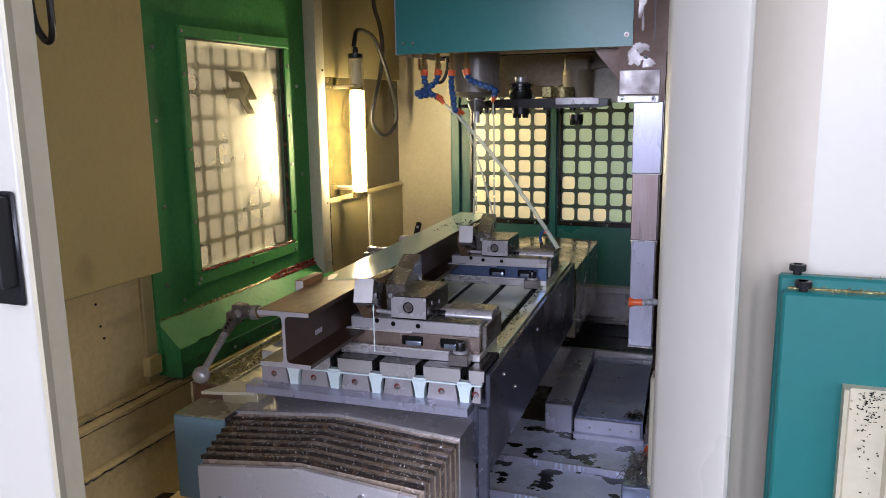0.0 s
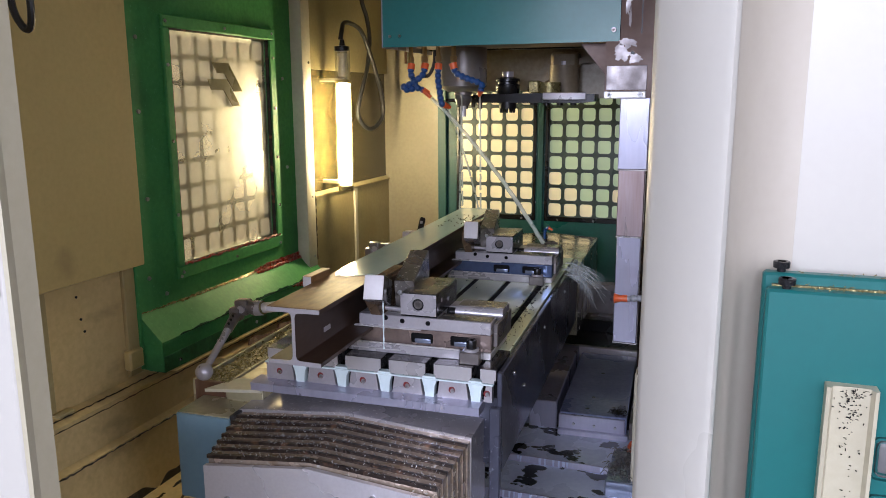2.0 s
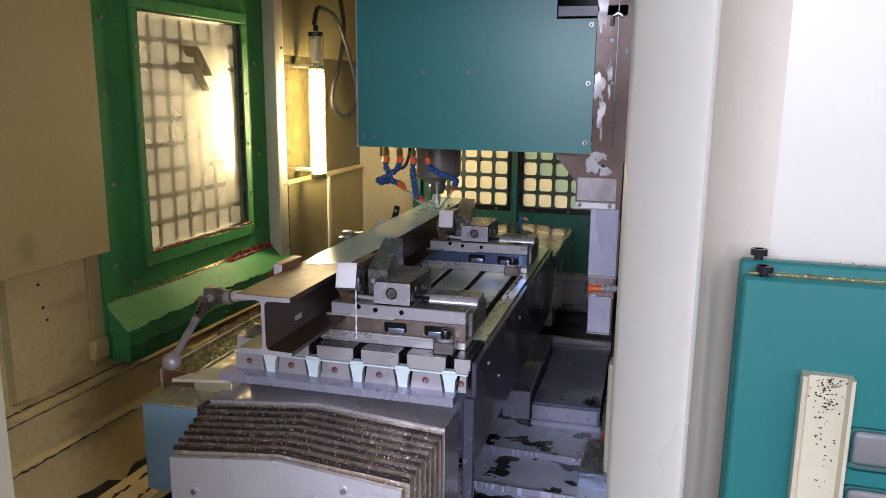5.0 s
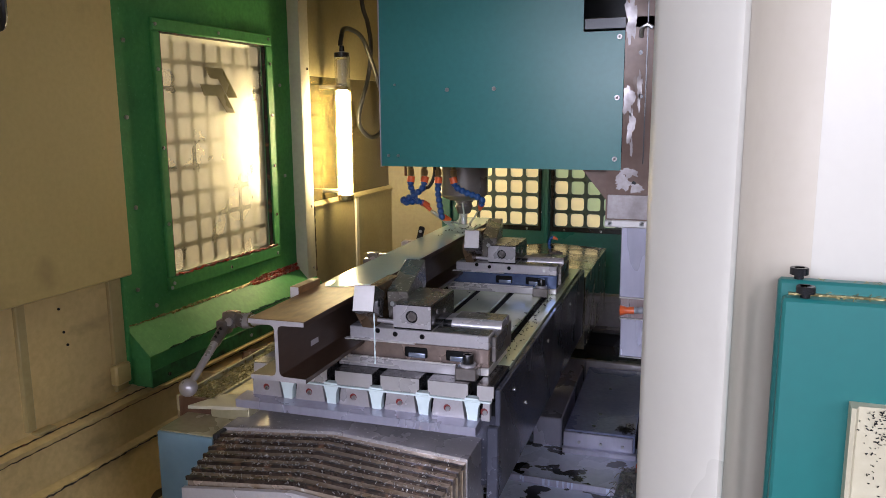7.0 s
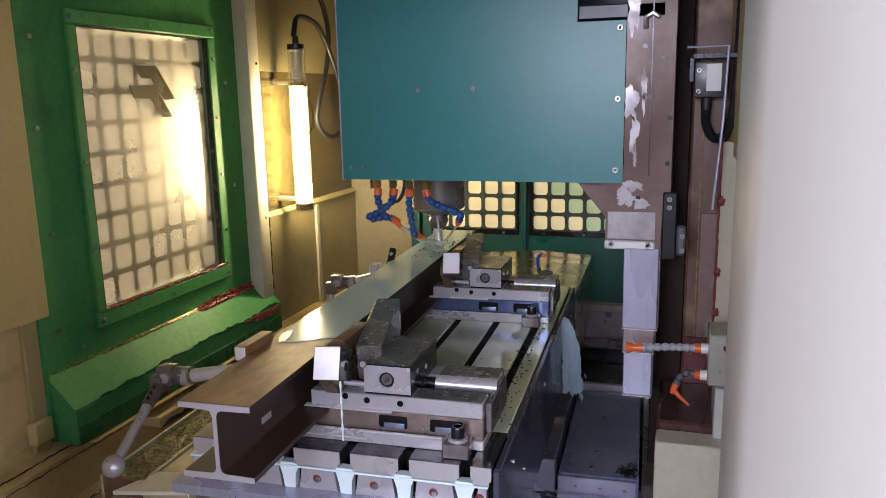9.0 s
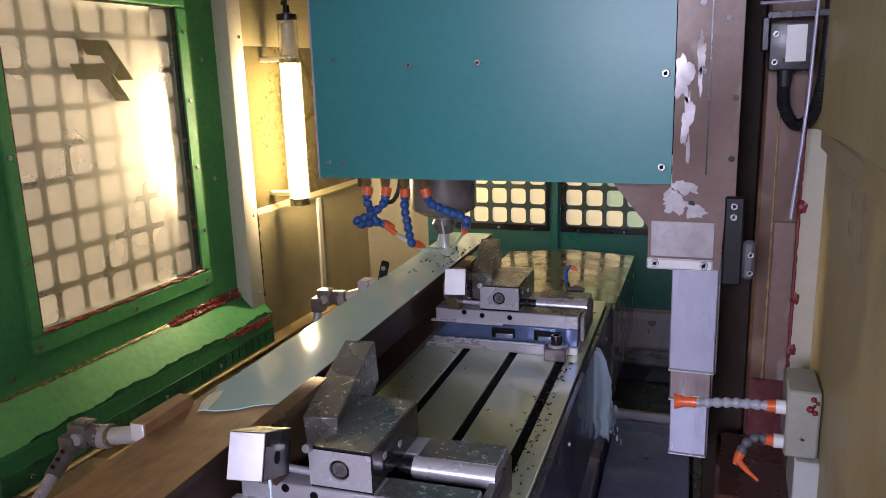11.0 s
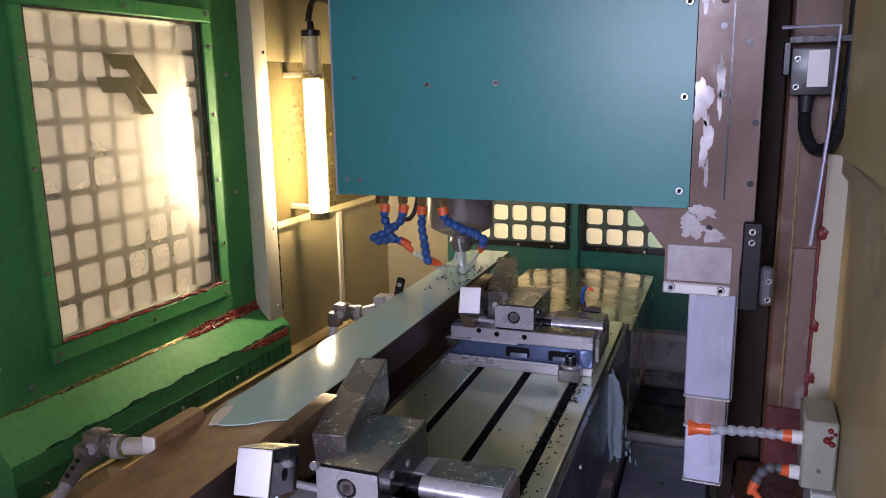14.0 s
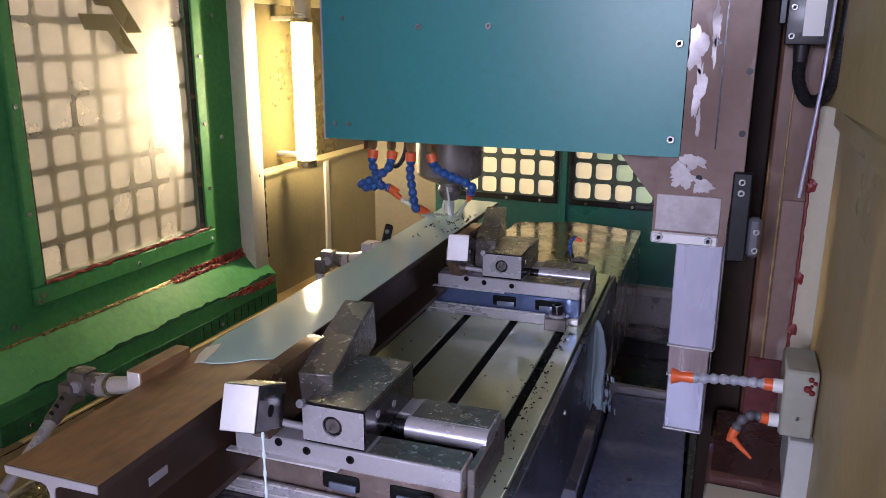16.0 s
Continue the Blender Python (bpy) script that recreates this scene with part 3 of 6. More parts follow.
ragged("crust", lower, 2.1, 3.3, 0.823, 0.014, LX + 0.1125, -1.0, FOOT, 4.4, 160, "brown residue", 3.0)
# two thin dark beads paint the shadow lines of the folds
seam("residue", lower, 0.5, 1.9, LX + 0.024, 0.846, GASKET, 0.0022, 36, 120)
seam("residue", lower, 0.5, 2.7, LX + 0.050, 0.824, GASKET, 0.0018, 37, 160)
seam("residue", lower, 0.6, 2.7, LX + 0.086, 0.706, SUMP, 0.003, 31, 160)
ragged("crust", lower, 1.9, 2.65, 0.712, 0.03, LX + 0.0615, -0.145, SUMP, 3.4, 110, "dark dried residue")
part("ledge", prismm([(LX + 0.09, 0.52), (LX + 0.24, 0.50), (LX + 0.24, 0.47), (LX + 0.09, 0.47)], 0.3, 2.6, "y"), SPLASH, lower, "beige ledge with brown residue")
ragged("crust", lower, 0.9, 2.5, 0.508, 0.065, LX + 0.1105, -0.10, SUMP, 5.2, 150, "dark brown dried residue")
seam("residue", lower, 0.7, 2.5, LX + 0.15, 0.512, SUMP, 0.005, 34, 160)
seam("residue", lower, 1.1, 2.5, LX + 0.21, 0.504, COVER_EDGE, 0.004, 35, 160)

# light pillar beside the lamp
pil = tagged(new("trim"), "grey-white folded steel pillar with chipped edge", "", "", "structure")
part("post", boxm(LX - 0.03, LX + 0.055, 2.69, 2.765, 0.965, ROOF, 0.006, 2), BEIGE_LIGHT, pil)
part("lower_post", boxm(LX - 0.03, LX + 0.048, 2.72, 2.778, 0.83, 0.965, 0.004), BEIGE_LIGHT, pil)
seam("residue", pil, 2.764, 2.768, LX + 0.055, 1.2, GASKET, 0.004, 4, 4)
bm = bmesh.new()
rnd = random.Random(6)
pts = [(LX + 0.052, 2.766, 1.02 + 0.3 * k / 24) for k in range(25)]
tube(bm, pts, [rnd.uniform(0.001, 0.007) for _ in pts], 5)
part("chipped_edge", bm, GASKET, pil)
for z in (1.04, 1.31, 1.60, 1.89):
    screw("screw", pil, (LX + 0.055, 2.74, z), (1, 0, 0), 0.006, 0.004)

# wall behind the lamp
lw = tagged(new("wall_lamp"), "olive beige wall with a folded ledge behind the work lamp", "", "", "structure")
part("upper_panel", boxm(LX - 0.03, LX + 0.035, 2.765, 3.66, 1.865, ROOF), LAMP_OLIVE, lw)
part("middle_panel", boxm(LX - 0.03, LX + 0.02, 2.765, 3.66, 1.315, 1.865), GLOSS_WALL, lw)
part("ledge", prismm([(LX, 1.325), (LX + 0.03, 1.315), (LX + 0.045, 1.305), (LX + 0.045, 1.297), (LX, 1.297)], 2.765, 3.66, "y"), LAMP_OLIVE, lw)
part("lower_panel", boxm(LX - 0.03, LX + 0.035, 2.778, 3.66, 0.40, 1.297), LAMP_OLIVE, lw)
part("strap", boxm(LX + 0.034, LX + 0.045, 3.19, 3.22, 0.84, 1.297, 0.002), BEIGE_LIGHT, lw)

# back wall with two grid windows
BY = 3.655
bw = tagged(new("wall_back"), "dark teal back wall of the enclosure", "", "", "structure")
BZ0, BZ1 = 1.125, 2.10
bm = bmesh.new()
LWX0, LWX1, RWX0, RWX1 = -1.160, -0.752, -0.680, -0.190
box(bm, -1.27, LWX0, BY, BY + 0.03, 0.80, ROOF)
box(bm, LWX1, RWX0, BY, BY + 0.03, 0.80, ROOF)
box(bm, RWX1, 0.35, BY, BY + 0.03, 0.80, ROOF)
box(bm, LWX0, LWX1, BY, BY + 0.03, 0.80, BZ0)
box(bm, LWX0, LWX1, BY, BY + 0.03, BZ1, ROOF)
box(bm, RWX0, RWX1, BY, BY + 0.03, 0.80, BZ0)
box(bm, RWX0, RWX1, BY, BY + 0.03, BZ1, ROOF)
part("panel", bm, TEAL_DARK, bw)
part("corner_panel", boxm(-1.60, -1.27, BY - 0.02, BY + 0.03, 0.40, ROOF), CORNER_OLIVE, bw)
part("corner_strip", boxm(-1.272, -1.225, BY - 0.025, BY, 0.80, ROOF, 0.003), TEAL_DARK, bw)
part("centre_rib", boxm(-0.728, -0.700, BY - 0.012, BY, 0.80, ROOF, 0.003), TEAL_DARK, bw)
part("kick_panel", boxm(-1.27, 0.35, BY - 0.012, BY + 0.03, 0.40, 0.80), PLATE_PALE, bw)
part("kick_ledge", boxm(-1.27, 0.35, BY - 0.05, BY - 0.012, 0.765, 0.80, 0.004), PLATE_PALE, bw)
for k, (x0, x1, cols, pm) in enumerate(((LWX0, LWX1, 5, PANE_BACK), (RWX0, RWX1, 6, None))):
    w = tagged(new("window_%d" % (k + 2)), "frosted back window behind a dark perforated plate", "", "", "structure")
    bm = bmesh.new()
    for a, b, c, d in ((x0 - 0.012, x1 + 0.012, BZ0 - 0.02, BZ0 + 0.004), (x0 - 0.012, x1 + 0.012, BZ1 - 0.004, BZ1 + 0.02), (x0 - 0.012, x0 + 0.003, BZ0, BZ1), (x1 - 0.003, x1 + 0.012, BZ0, BZ1)):
        box(bm, a, b, BY - 0.008, BY + 0.002, c, d, 0.002)
    part("window_frame", bm, BLACK_STEEL, w)
    green = (lambda i, k: PANE_BACK if k < 4 and i < 6 and (i + k) % 5 < 3 and k < 2 + (i < 1) else PANE_GREEN)
    grid_window(w, x0, BZ0, cols, 12, (x1 - x0) / cols, (BZ1 - BZ0) / 12, 0.80, 0.014, BY + 0.004, BY + 0.012, lambda a, b, h: (a, h, b), GRID_TEAL, pm or green)
    for i in range(3):
        screw("screw", w, (x0 + 0.06 + i * (x1 - x0 - 0.12) / 2, BY - 0.008, BZ0 - 0.010), (0, -1, 0), 0.006, 0.004)
for z in (1.2, 1.45, 1.7):
    screw("screw", bw, (-0.743, BY, z), (0, -1, 0), 0.006, 0.004)
    screw("screw", bw, (-0.69, BY, z), (0, -1, 0), 0.006, 0.004)

# right wall, brown machine column and the red sealant between them
rw = tagged(new("wall_right"), "olive beige inner wall beside the machine column", "", "", "structure")
part("panel", boxm(0.122, 0.16, 0.93, 2.18, 0.40, ROOF), OLIVE, rw)
part("fold", prismm([(0.085, 2.20), (0.110, 2.182), (0.150, 2.17), (0.150, 2.22), (0.085, 2.22)], 0.98, 1.635, "z"), BEIGE_LIGHT, rw)
part("upper_fold", prismm([(0.092, 2.21), (0.106, 2.17), (0.120, 1.2), (0.160, 1.2), (0.160, 2.22), (0.095, 2.22)], 1.635, ROOF, "z"), OLIVE, rw)
part("crossbar", boxm(0.108, 0.124, 0.95, 2.16, 1.60, 1.64, 0.004), OLIVE, rw)
bm = bmesh.new()
rnd = random.Random(11)
pts = [(0.083 + rnd.uniform(-0.0008, 0.0008), 2.197, 0.98 + 0.74 * k / 90) for k in range(91)]
tube(bm, pts, [rnd.uniform(0.0022, 0.0038) for _ in pts], 6)
part("sealant", bm, RED, rw, "dark red sealant bead")
for z, r in ((1.30, 0.011), (1.485, 0.013), (1.19, 0.012)):
    bm = bmesh.new()
    bmesh.ops.create_icosphere(bm, subdivisions=3, radius=r)
    for v in bm.verts:
        v.co = Vector((v.co.x * 0.7, v.co.y * 0.35, v.co.z)) * (1 + 0.7 * noise.noise(v.co * 130 + Vector((z * 9, 0, 0)))) + Vector((0.087, 2.193, z))
    part("sealant_blob", bm, RED, rw)
col = thing("machine_column", "brown primed cast machine column with worn paint", "machine column", at=(0, 2.22, 0))
part("casting", boxm(0.008, 0.30, 0.0, 1.35, 0.55, ROOF, 0.006), BROWN, col)
# near-black colour paints the deep shade over the way
part("way", boxm(-0.075, 0.0075, 0.06, 0.5, 0.7, ROOF, 0.004), BROWN_SHADED, col)
part("filler_bead", tubem([(0.037, -0.002, 0.985 + 0.7 * k / 40) for k in range(41)], [0.0022 + 0.0012 * math.sin(k * 2.7) for k in range(41)], 6), YELLOW_BEAD, col, "yellowed filler line")
part("maroon_patch", boxm(0.012, 0.082, -0.009, -0.0055, 0.985, 1.115, 0.001), MAROON, col, "maroon paint patch")
part("foot", boxm(-0.045, 0.125, -0.28, 0.0, 0.80, 0.985, 0.008), FOOT, col, "red-brown stained column foot")
part("foot_panel", boxm(-0.045, 0.125, -0.36, -0.282, 0.55, 0.965, 0.004), BEIGE_LIGHT, col)
part("scraped_band", boxm(0.04, 0.082, -0.005, 0.0, 0.98, 1.45, 0.002), PRIMER, col, "grey scraped patch")

# floor of the working space
tray = tagged(new("tray"), "chip tray with grey foam floating on black coolant", "", "", "structure")
part("tray_floor", boxm(-1.5, 0.32, 0.4, 3.66, 0.38, 0.42), SUMP, tray)
for y0, y1, z in ((1.985, 2.30, 0.600), (1.775, 1.977, 0.586), (1.30, 1.767, 0.572)):
    part("foam", boxm(-0.70, 0.10, y0, y1, 0.50, z, 0.003), FOAM, tray, "blotchy grey foam on dark coolant")
    part("rib", boxm(-0.70, 0.10, y0 - 0.007, y0 - 0.001, 0.5, z + 0.006, 0.002), GUARD, tray)
rnd = random.Random(15)
for k in range(34):
    x = rnd.uniform(-0.42, -0.10)
    y, z = rnd.choice(((1.976, 0.606), (1.766, 0.592)))
    l = rnd.uniform(0.012, 0.04)
    part("drip", tubem([(x, y, z), (x, y - 0.003, z - l * 0.5), (x, y - 0.003, z - l)], [0.004, 0.003, 0.001], 6), FOAM, tray)
part("back_tray", boxm(-1.2, 0.10, 2.92, 3.62, 0.42, 0.64, 0.004), SUMP, tray)
part("back_step", boxm(-0.62, 0.0, 2.90, 2.92, 0.5, 0.690, 0.003), PLATE_PALE, tray)
part("back_rail", boxm(-0.62, 0.0, 3.28, 3.31, 0.64, 0.70, 0.004), BLACK_STEEL, tray)
base = thing("base_cover", "blue-grey steel way cover on the machine base", "way cover", at=(-0.322, 2.22, 0.52))
base.rotation_euler = (0, 0, radians(2.6))
part("long_box", boxm(-0.110, -0.012, 0.015, 0.66, 0.06, 0.178, 0.004), GUARD, base, "grey box section")
part("panel", boxm(0.0, 0.228, 0.0, 0.66, 0.06, 0.150, 0.003), BLUE_TRAY, base)
part("front_strip", boxm(-0.002, 0.222, -0.012, -0.001, 0.082, 0.146, 0.002), GUARD, base)
part("lower_flange", boxm(-0.002, 0.235, -0.03, -0.013, 0.075, 0.098, 0.002), GUARD, base)
part("side_rail", boxm(0.236, 0.27, -0.01, 0.66, 0.06, 0.140, 0.003), STEEL_DARK, base)
part("red_edge", tubem([(0.272, 0.05 + 0.02 * k, 0.142 + 0.004 * math.sin(k * 1.7)) for k in range(20)], [0.003 + 0.002 * math.sin(k * 2.1) for k in range(20)], 6), RED, base, "red sealant line")
for x in (0.05, 0.12, 0.19):
    screw("screw", base, (x, -0.012, 0.115), (0, -1, 0), 0.005, 0.004)
for x, y in ((0.10, 0.16), (0.09, 0.05), (0.11, 0.42)):
    part("plug", tubem([(x, y, 0.150), (x, y, 0.1515)], 0.007, 10), APRON, base)
rnd = random.Random(21)
bm = bmesh.new()
for _ in range(90):
    x, y = rnd.gauss(0.195, 0.014), rnd.gauss(0.03, 0.013)
    a, l = rnd.uniform(0, 6.2), rnd.uniform(0.006, 0.018)
    z = 0.151 + rnd.uniform(0, 0.012)
    tube(bm, curve_pts([(x, y, z), (x + l * 0.5 * math.cos(a), y + l * 0.5 * math.sin(a), z + 0.006), (x + l * math.cos(a + 0.7), y + l * math.sin(a + 0.7), z)], 3), 0.0009, 4)
tagged(part("swarf", bm, BLACK_STEEL, base, "heap of dark curled chips"), kind="stuff")
brc = thing("base_bracket", "grey oily bracket heaped with curled steel chips", "bracket", at=(-0.065, 1.96, 0.5))
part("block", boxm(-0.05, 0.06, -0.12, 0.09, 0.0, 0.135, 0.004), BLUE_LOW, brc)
part("cap", tubem([(0.005, 0.17, 0.06), (0.005, 0.17, 0.12), (0.005, 0.17, 0.135)], [0.02, 0.02, 0.012], 14), ORANGE, brc, "red-orange cap")
bm = bmesh.new()
for _ in range(160):
    x, y = rnd.uniform(-0.045, 0.05), rnd.uniform(-0.10, 0.085)
    a, l = rnd.uniform(0, 6.2), rnd.uniform(0.008, 0.03)
    z = 0.136 + abs(rnd.gauss(0, 0.010))
    tube(bm, curve_pts([(x, y, z), (x + l * 0.5 * math.cos(a), y + l * 0.5 * math.sin(a), z + 0.008), (x + l * math.cos(a + 0.7), y + l * math.sin(a + 0.7), z)], 3), 0.0012, 4)
tagged(part("swarf", bm, STEEL_DARK, brc, "curled steel chips"), kind="stuff")

# door side right of the camera: enamelled post, outer wall, teal door leaf
post = tagged(new("wall_post"), "white enamelled sheet steel door post", "", "", "structure")
part("post_front", prismm([(0.044, 0.913), (0.047, 0.80), (0.056, 0.775), (0.138, 0.702), (0.147, 0.699), (0.152, 0.706), (0.153, 0.72), (0.153, 0.93), (0.044, 0.93)], 0.3, ROOF, "z"), WHITE, post)
# tan colour here paints the soft shade beside the post
part("return", prismm([(0.1535, 0.93), (0.1535, 0.735), (0.158, 0.80), (0.172, 0.865), (0.20, 0.91), (0.25, 0.9295), (0.25, 0.93)], 0.3, ROOF, "z"), RETURN_SHADE, post, "curved return with its shade put into a tan colour")
part("outer_wall", boxm(0.1535, 2.4, 0.93, 0.97, 0.0, ROOF), WHITE, post)
door = thing("machine_door", "teal painted steel door leaf, open, with knurled screws on top", "machine door", at=(0.5, 0.86, 0.3))
part("leaf", boxm(-0.288, 0.9, -0.026, 0.0, 0.0, 1.180, 0.004), TEAL_DOOR, door)
part("back_leaf", boxm(-0.292, 0.9, 0.006, 0.03, 0.0, 1.197, 0.004), TEAL_DOOR, door)
part("top_channel", boxm(-0.28, 0.9, 0.0, 0.006, 0.1, 1.182), SWARF, door, "channel with metal chips")
for x, y, z in ((-0.262, -0.014, 1.180), (-0.268, 0.018, 1.197)):
    bm = tubem([(x, y, z), (x, y, z + 0.006), (x, y, z + 0.006), (x, y, z + 0.014), (x, y, z + 0.015), (x, y, z + 0.015), (x, y, z + 0.010)], [0.006, 0.006, 0.0115, 0.0115, 0.0105, 0.006, 0.005], 18)
    part("knurled_screw", bm, BLACK_STEEL, door)
hd = part("handle_strip", prismm([(-0.205, -0.026), (-0.205, -0.05), (-0.200, -0.052), (-0.196, -0.042), (-0.168, -0.040), (-0.150, -0.042), (-0.146, -0.052), (-0.141, -0.05), (-0.141, -0.026)], 0.2, 1.056, "z"), CREAM, door, "cream channel handle strip speckled with chips")
rnd = random.Random(5)
bm = bmesh.new()
for q in range(120):
    x, z = rnd.gauss(-0.172, 0.010), 1.053 - abs(rnd.gauss(0, 0.022 if q < 75 else 0.2))
    a = rnd.uniform(0, 3.1)
    l = rnd.uniform(0.001, 0.004)
    tube(bm, [(x, -0.0425, z), (x + l * math.cos(a), -0.044, z + l * math.sin(a))], rnd.uniform(0.0004, 0.0010), 4)
part("chips", bm, BLACK_STEEL, hd)
bm = bmesh.new()
for q in range(150):
    x, y = rnd.uniform(-0.24, 0.3), rnd.uniform(-0.022, 0.026)
    z = 1.181 if y < 0 else 1.183 if y < 0.006 else 1.1975
    a, l = rnd.uniform(0, 6.2), rnd.uniform(0.002, 0.007)
    tube(bm, [(x, y, z), (x + l * math.cos(a), y + l * math.sin(a) * 0.4, z + 0.002)], rnd.uniform(0.0004, 0.0009), 4)
tagged(part("chips", bm, SWARF, door, "metal chips on the top edge"), kind="stuff")
for z in (0.995, 0.91):
    part("slot_rim", boxm(-0.139, 0.1, -0.0272, -0.020, z - 0.072, z - 0.010, 0.012, 3), TEAL_DARK, door)
    part("slot", boxm(-0.134, 0.1, -0.0285, -0.021, z - 0.067, z - 0.015, 0.011, 3), RECESS, door, "grey recess in the door")

# door side left of the camera
lp = tagged(new("wall_left_post"), "white door jamb with a cream folded return", "", "", "structure")
part("jamb", boxm(-1.5, -0.684, 0.40, 0.45, 0.0, ROOF, 0.003), WHITE, lp)
part("return", prismm([(-0.6835, 0.402), (-0.679, 0.405), (-0.690, 0.44), (-0.703, 0.46), (-0.706, 0.464), (-0.712, 0.472), (-0.75, 0.472), (-0.75, 0.45), (-0.6835, 0.45)], 0.0, ROOF, "z"), CREAM, lp)
handle = thing("door_handle", "black moulded door handle on the white jamb", "handle", at=(-0.712, 0.40, 1.585))
part("grip", boxm(-0.08, 0.018, -0.03, -0.004, -0.06, 0.055, 0.008, 2), BLACK, handle)
part("plate", boxm(-0.09, 0.022, -0.006, 0.0, -0.085, 0.06, 0.003), BLACK_STEEL, handle)
part("key", tubem([(-0.002, -0.03, -0.065), (0.006, -0.034, -0.085)], 0.003, 8), CHROME, handle)
loop = thing("hanging_cable", "dark cable loop hanging inside the door", "cable", at=(-1.30, 1.06, 1.9))
part("loop", tubem(curve_pts([(-0.02, 0, 0.852), (-0.035, 0, 0.3), (-0.045, 0, 0.07), (-0.03, 0.01, 0.0), (-0.005, 0.01, 0.0), (0.01, 0, 0.07), (0.0, 0, 0.3), (-0.015, 0, 0.852)]), 0.008, 8), BLACK, loop)

# work lamp
lamp = thing("work_lamp", "lit tubular machine lamp with a glass sleeve", "lamp", at=(-1.468, 2.915, 1.65))
part("tube", tubem([(0, 0, -0.300), (0, 0, 0.160)], 0.020, 20), TUBE, lamp, "glowing fluorescent tube")
# added translucent sleeve, imitates the soft bloom round the bright tube
BLOOM_SLEEVE = bpy.data.materials.new("lamp_bloom_sleeve")
BLOOM_SLEEVE.use_nodes = True
mk = BLOOM_SLEEVE.node_tree
m_tr, m_tl, m_mx = mk.nodes.new("ShaderNodeBsdfTransparent"), mk.nodes.new("ShaderNodeBsdfTranslucent"), mk.nodes.new("ShaderNodeMixShader")
m_tl.inputs["Color"].default_value = (1.0, 0.88, 0.55, 1)
m_mx.inputs[0].default_value = 0.12
mk.links.new(m_tr.outputs[0], m_mx.inputs[1])
mk.links.new(m_tl.outputs[0], m_mx.inputs[2])
mk.links.new(m_mx.outputs[0], mk.nodes["Material Output"].inputs[0])
part("bloom_sleeve", tube(bmesh.new(), [(0, 0, -0.305), (0, 0, 0.155)], 0.034, 24, False), BLOOM_SLEEVE, lamp, "added translucent sleeve that imitates the tube's bloom")
part("sleeve", tubem([(0, 0, 0.165), (0, 0, 0.30)], [0.034, 0.034], 20), clear("lamp_sleeve", (0.85, 0.78, 0.5), 0.1, 0.35), lamp)
part("socket", tubem([(0, 0, 0.185), (0, 0, 0.285)], 0.022, 16), BEIGE_LIGHT, lamp)
part("ring", tubem([(0, 0, 0.155), (0, 0, 0.17)], 0.037, 20), SWARF, lamp)
part("cap", tubem([(0, 0, 0.295), (0, 0, 0.315), (0, 0, 0.32), (0, 0, 0.345)], [0.034, 0.034, 0.012, 0.010], 20), BLACK_STEEL, lamp)
part("bottom_cap", tubem([(0, 0, -0.33), (0, 0, -0.305)], 0.035, 20), SWARF, lamp)
for z in (-0.29, 0.17):
    part("bracket", boxm(-0.115, -0.02, -0.012, 0.012, z - 0.008, z + 0.008, 0.002), BEIGE_LIGHT, lamp)
CORD = [(0.03, -0.095, 0.045), (0.03, -0.08, 0.085), (0.01, -0.02, 0.12), (0, 0.06, 0.13), (0, 0.165, 0.112), (0, 0.238, 0.057), (0.012, 0.305, -0.061), (0.012, 0.39, -0.197), (0.005, 0.415, -0.297), (0, 0.34, -0.352), (0, 0.243, -0.359), (0, 0.155, -0.318), (0, 0.13, -0.264), (0, 0.182, -0.171), (-0.008, 0.265, -0.062), (-0.008, 0.298, 0.074), (0, 0.25, 0.175), (0, 0.19, 0.28), (0, 0.17, 0.6)]
cable = thing("lamp_cable", "dark lamp cable hanging in a loop on the wall", "cable", at=(-1.50, 3.0, 1.95))
part("cord", tubem(curve_pts(CORD), 0.0105, 10), BLACK, cable)

# limit switch, conduit and hose manifold on the right
sw = thing("limit_switch", "grey limit switch box with white label and conduit", "switch", at=(0.05, 2.20, 1.79))
part("body", boxm(-0.040, 0.035, -0.045, 0.02, -0.045, 0.04, 0.005, 2), SWITCH_GREY, sw)
part("label", boxm(-0.012, 0.022, -0.0475, -0.045, -0.03, 0.035), PAPER, sw)
part("arm", boxm(-0.045, 0.09, -0.030, -0.014, 0.050, 0.058, 0.002), BLACK_STEEL, sw)
for k in range(7):
    part("roller", tubem([(-0.04 + 0.020 * k, -0.044, 0.054), (-0.04 + 0.020 * k, -0.016, 0.054)], [0.0055, 0.0055], 10), BLACK, sw)
    part("link", boxm(-0.045 + 0.020 * k, -0.021 + 0.020 * k, -0.042 + 0.003 * (k % 2), -0.040 + 0.003 * (k % 2), 0.048, 0.060, 0.0008), BLACK_STEEL, sw)
part("lever", boxm(-0.055, -0.040, -0.040, -0.030, -0.01, 0.052, 0.003), BLACK_STEEL, sw)
part("gland", tubem([(-0.01, -0.02, -0.045), (-0.01, -0.02, -0.075)], [0.014, 0.012], 12), BLACK, sw)
part("conduit", tubem(curve_pts([(-0.01, -0.02, -0.07), (-0.008, -0.02, -0.11), (0.012, -0.025, -0.145), (0.04, -0.03, -0.13), (0.055, -0.03, -0.06), (0.06, -0.03, 0.1), (0.06, -0.03, 0.5)], 30), [0.0105 + 0.0014 * (k % 2) for k in range(181)], 10), BLACK, sw)
for x, z in ((-0.03, -0.03), (-0.03, 0.02)):
    screw("screw", sw, (x, -0.045, z), (0, -1, 0), 0.006, 0.004)
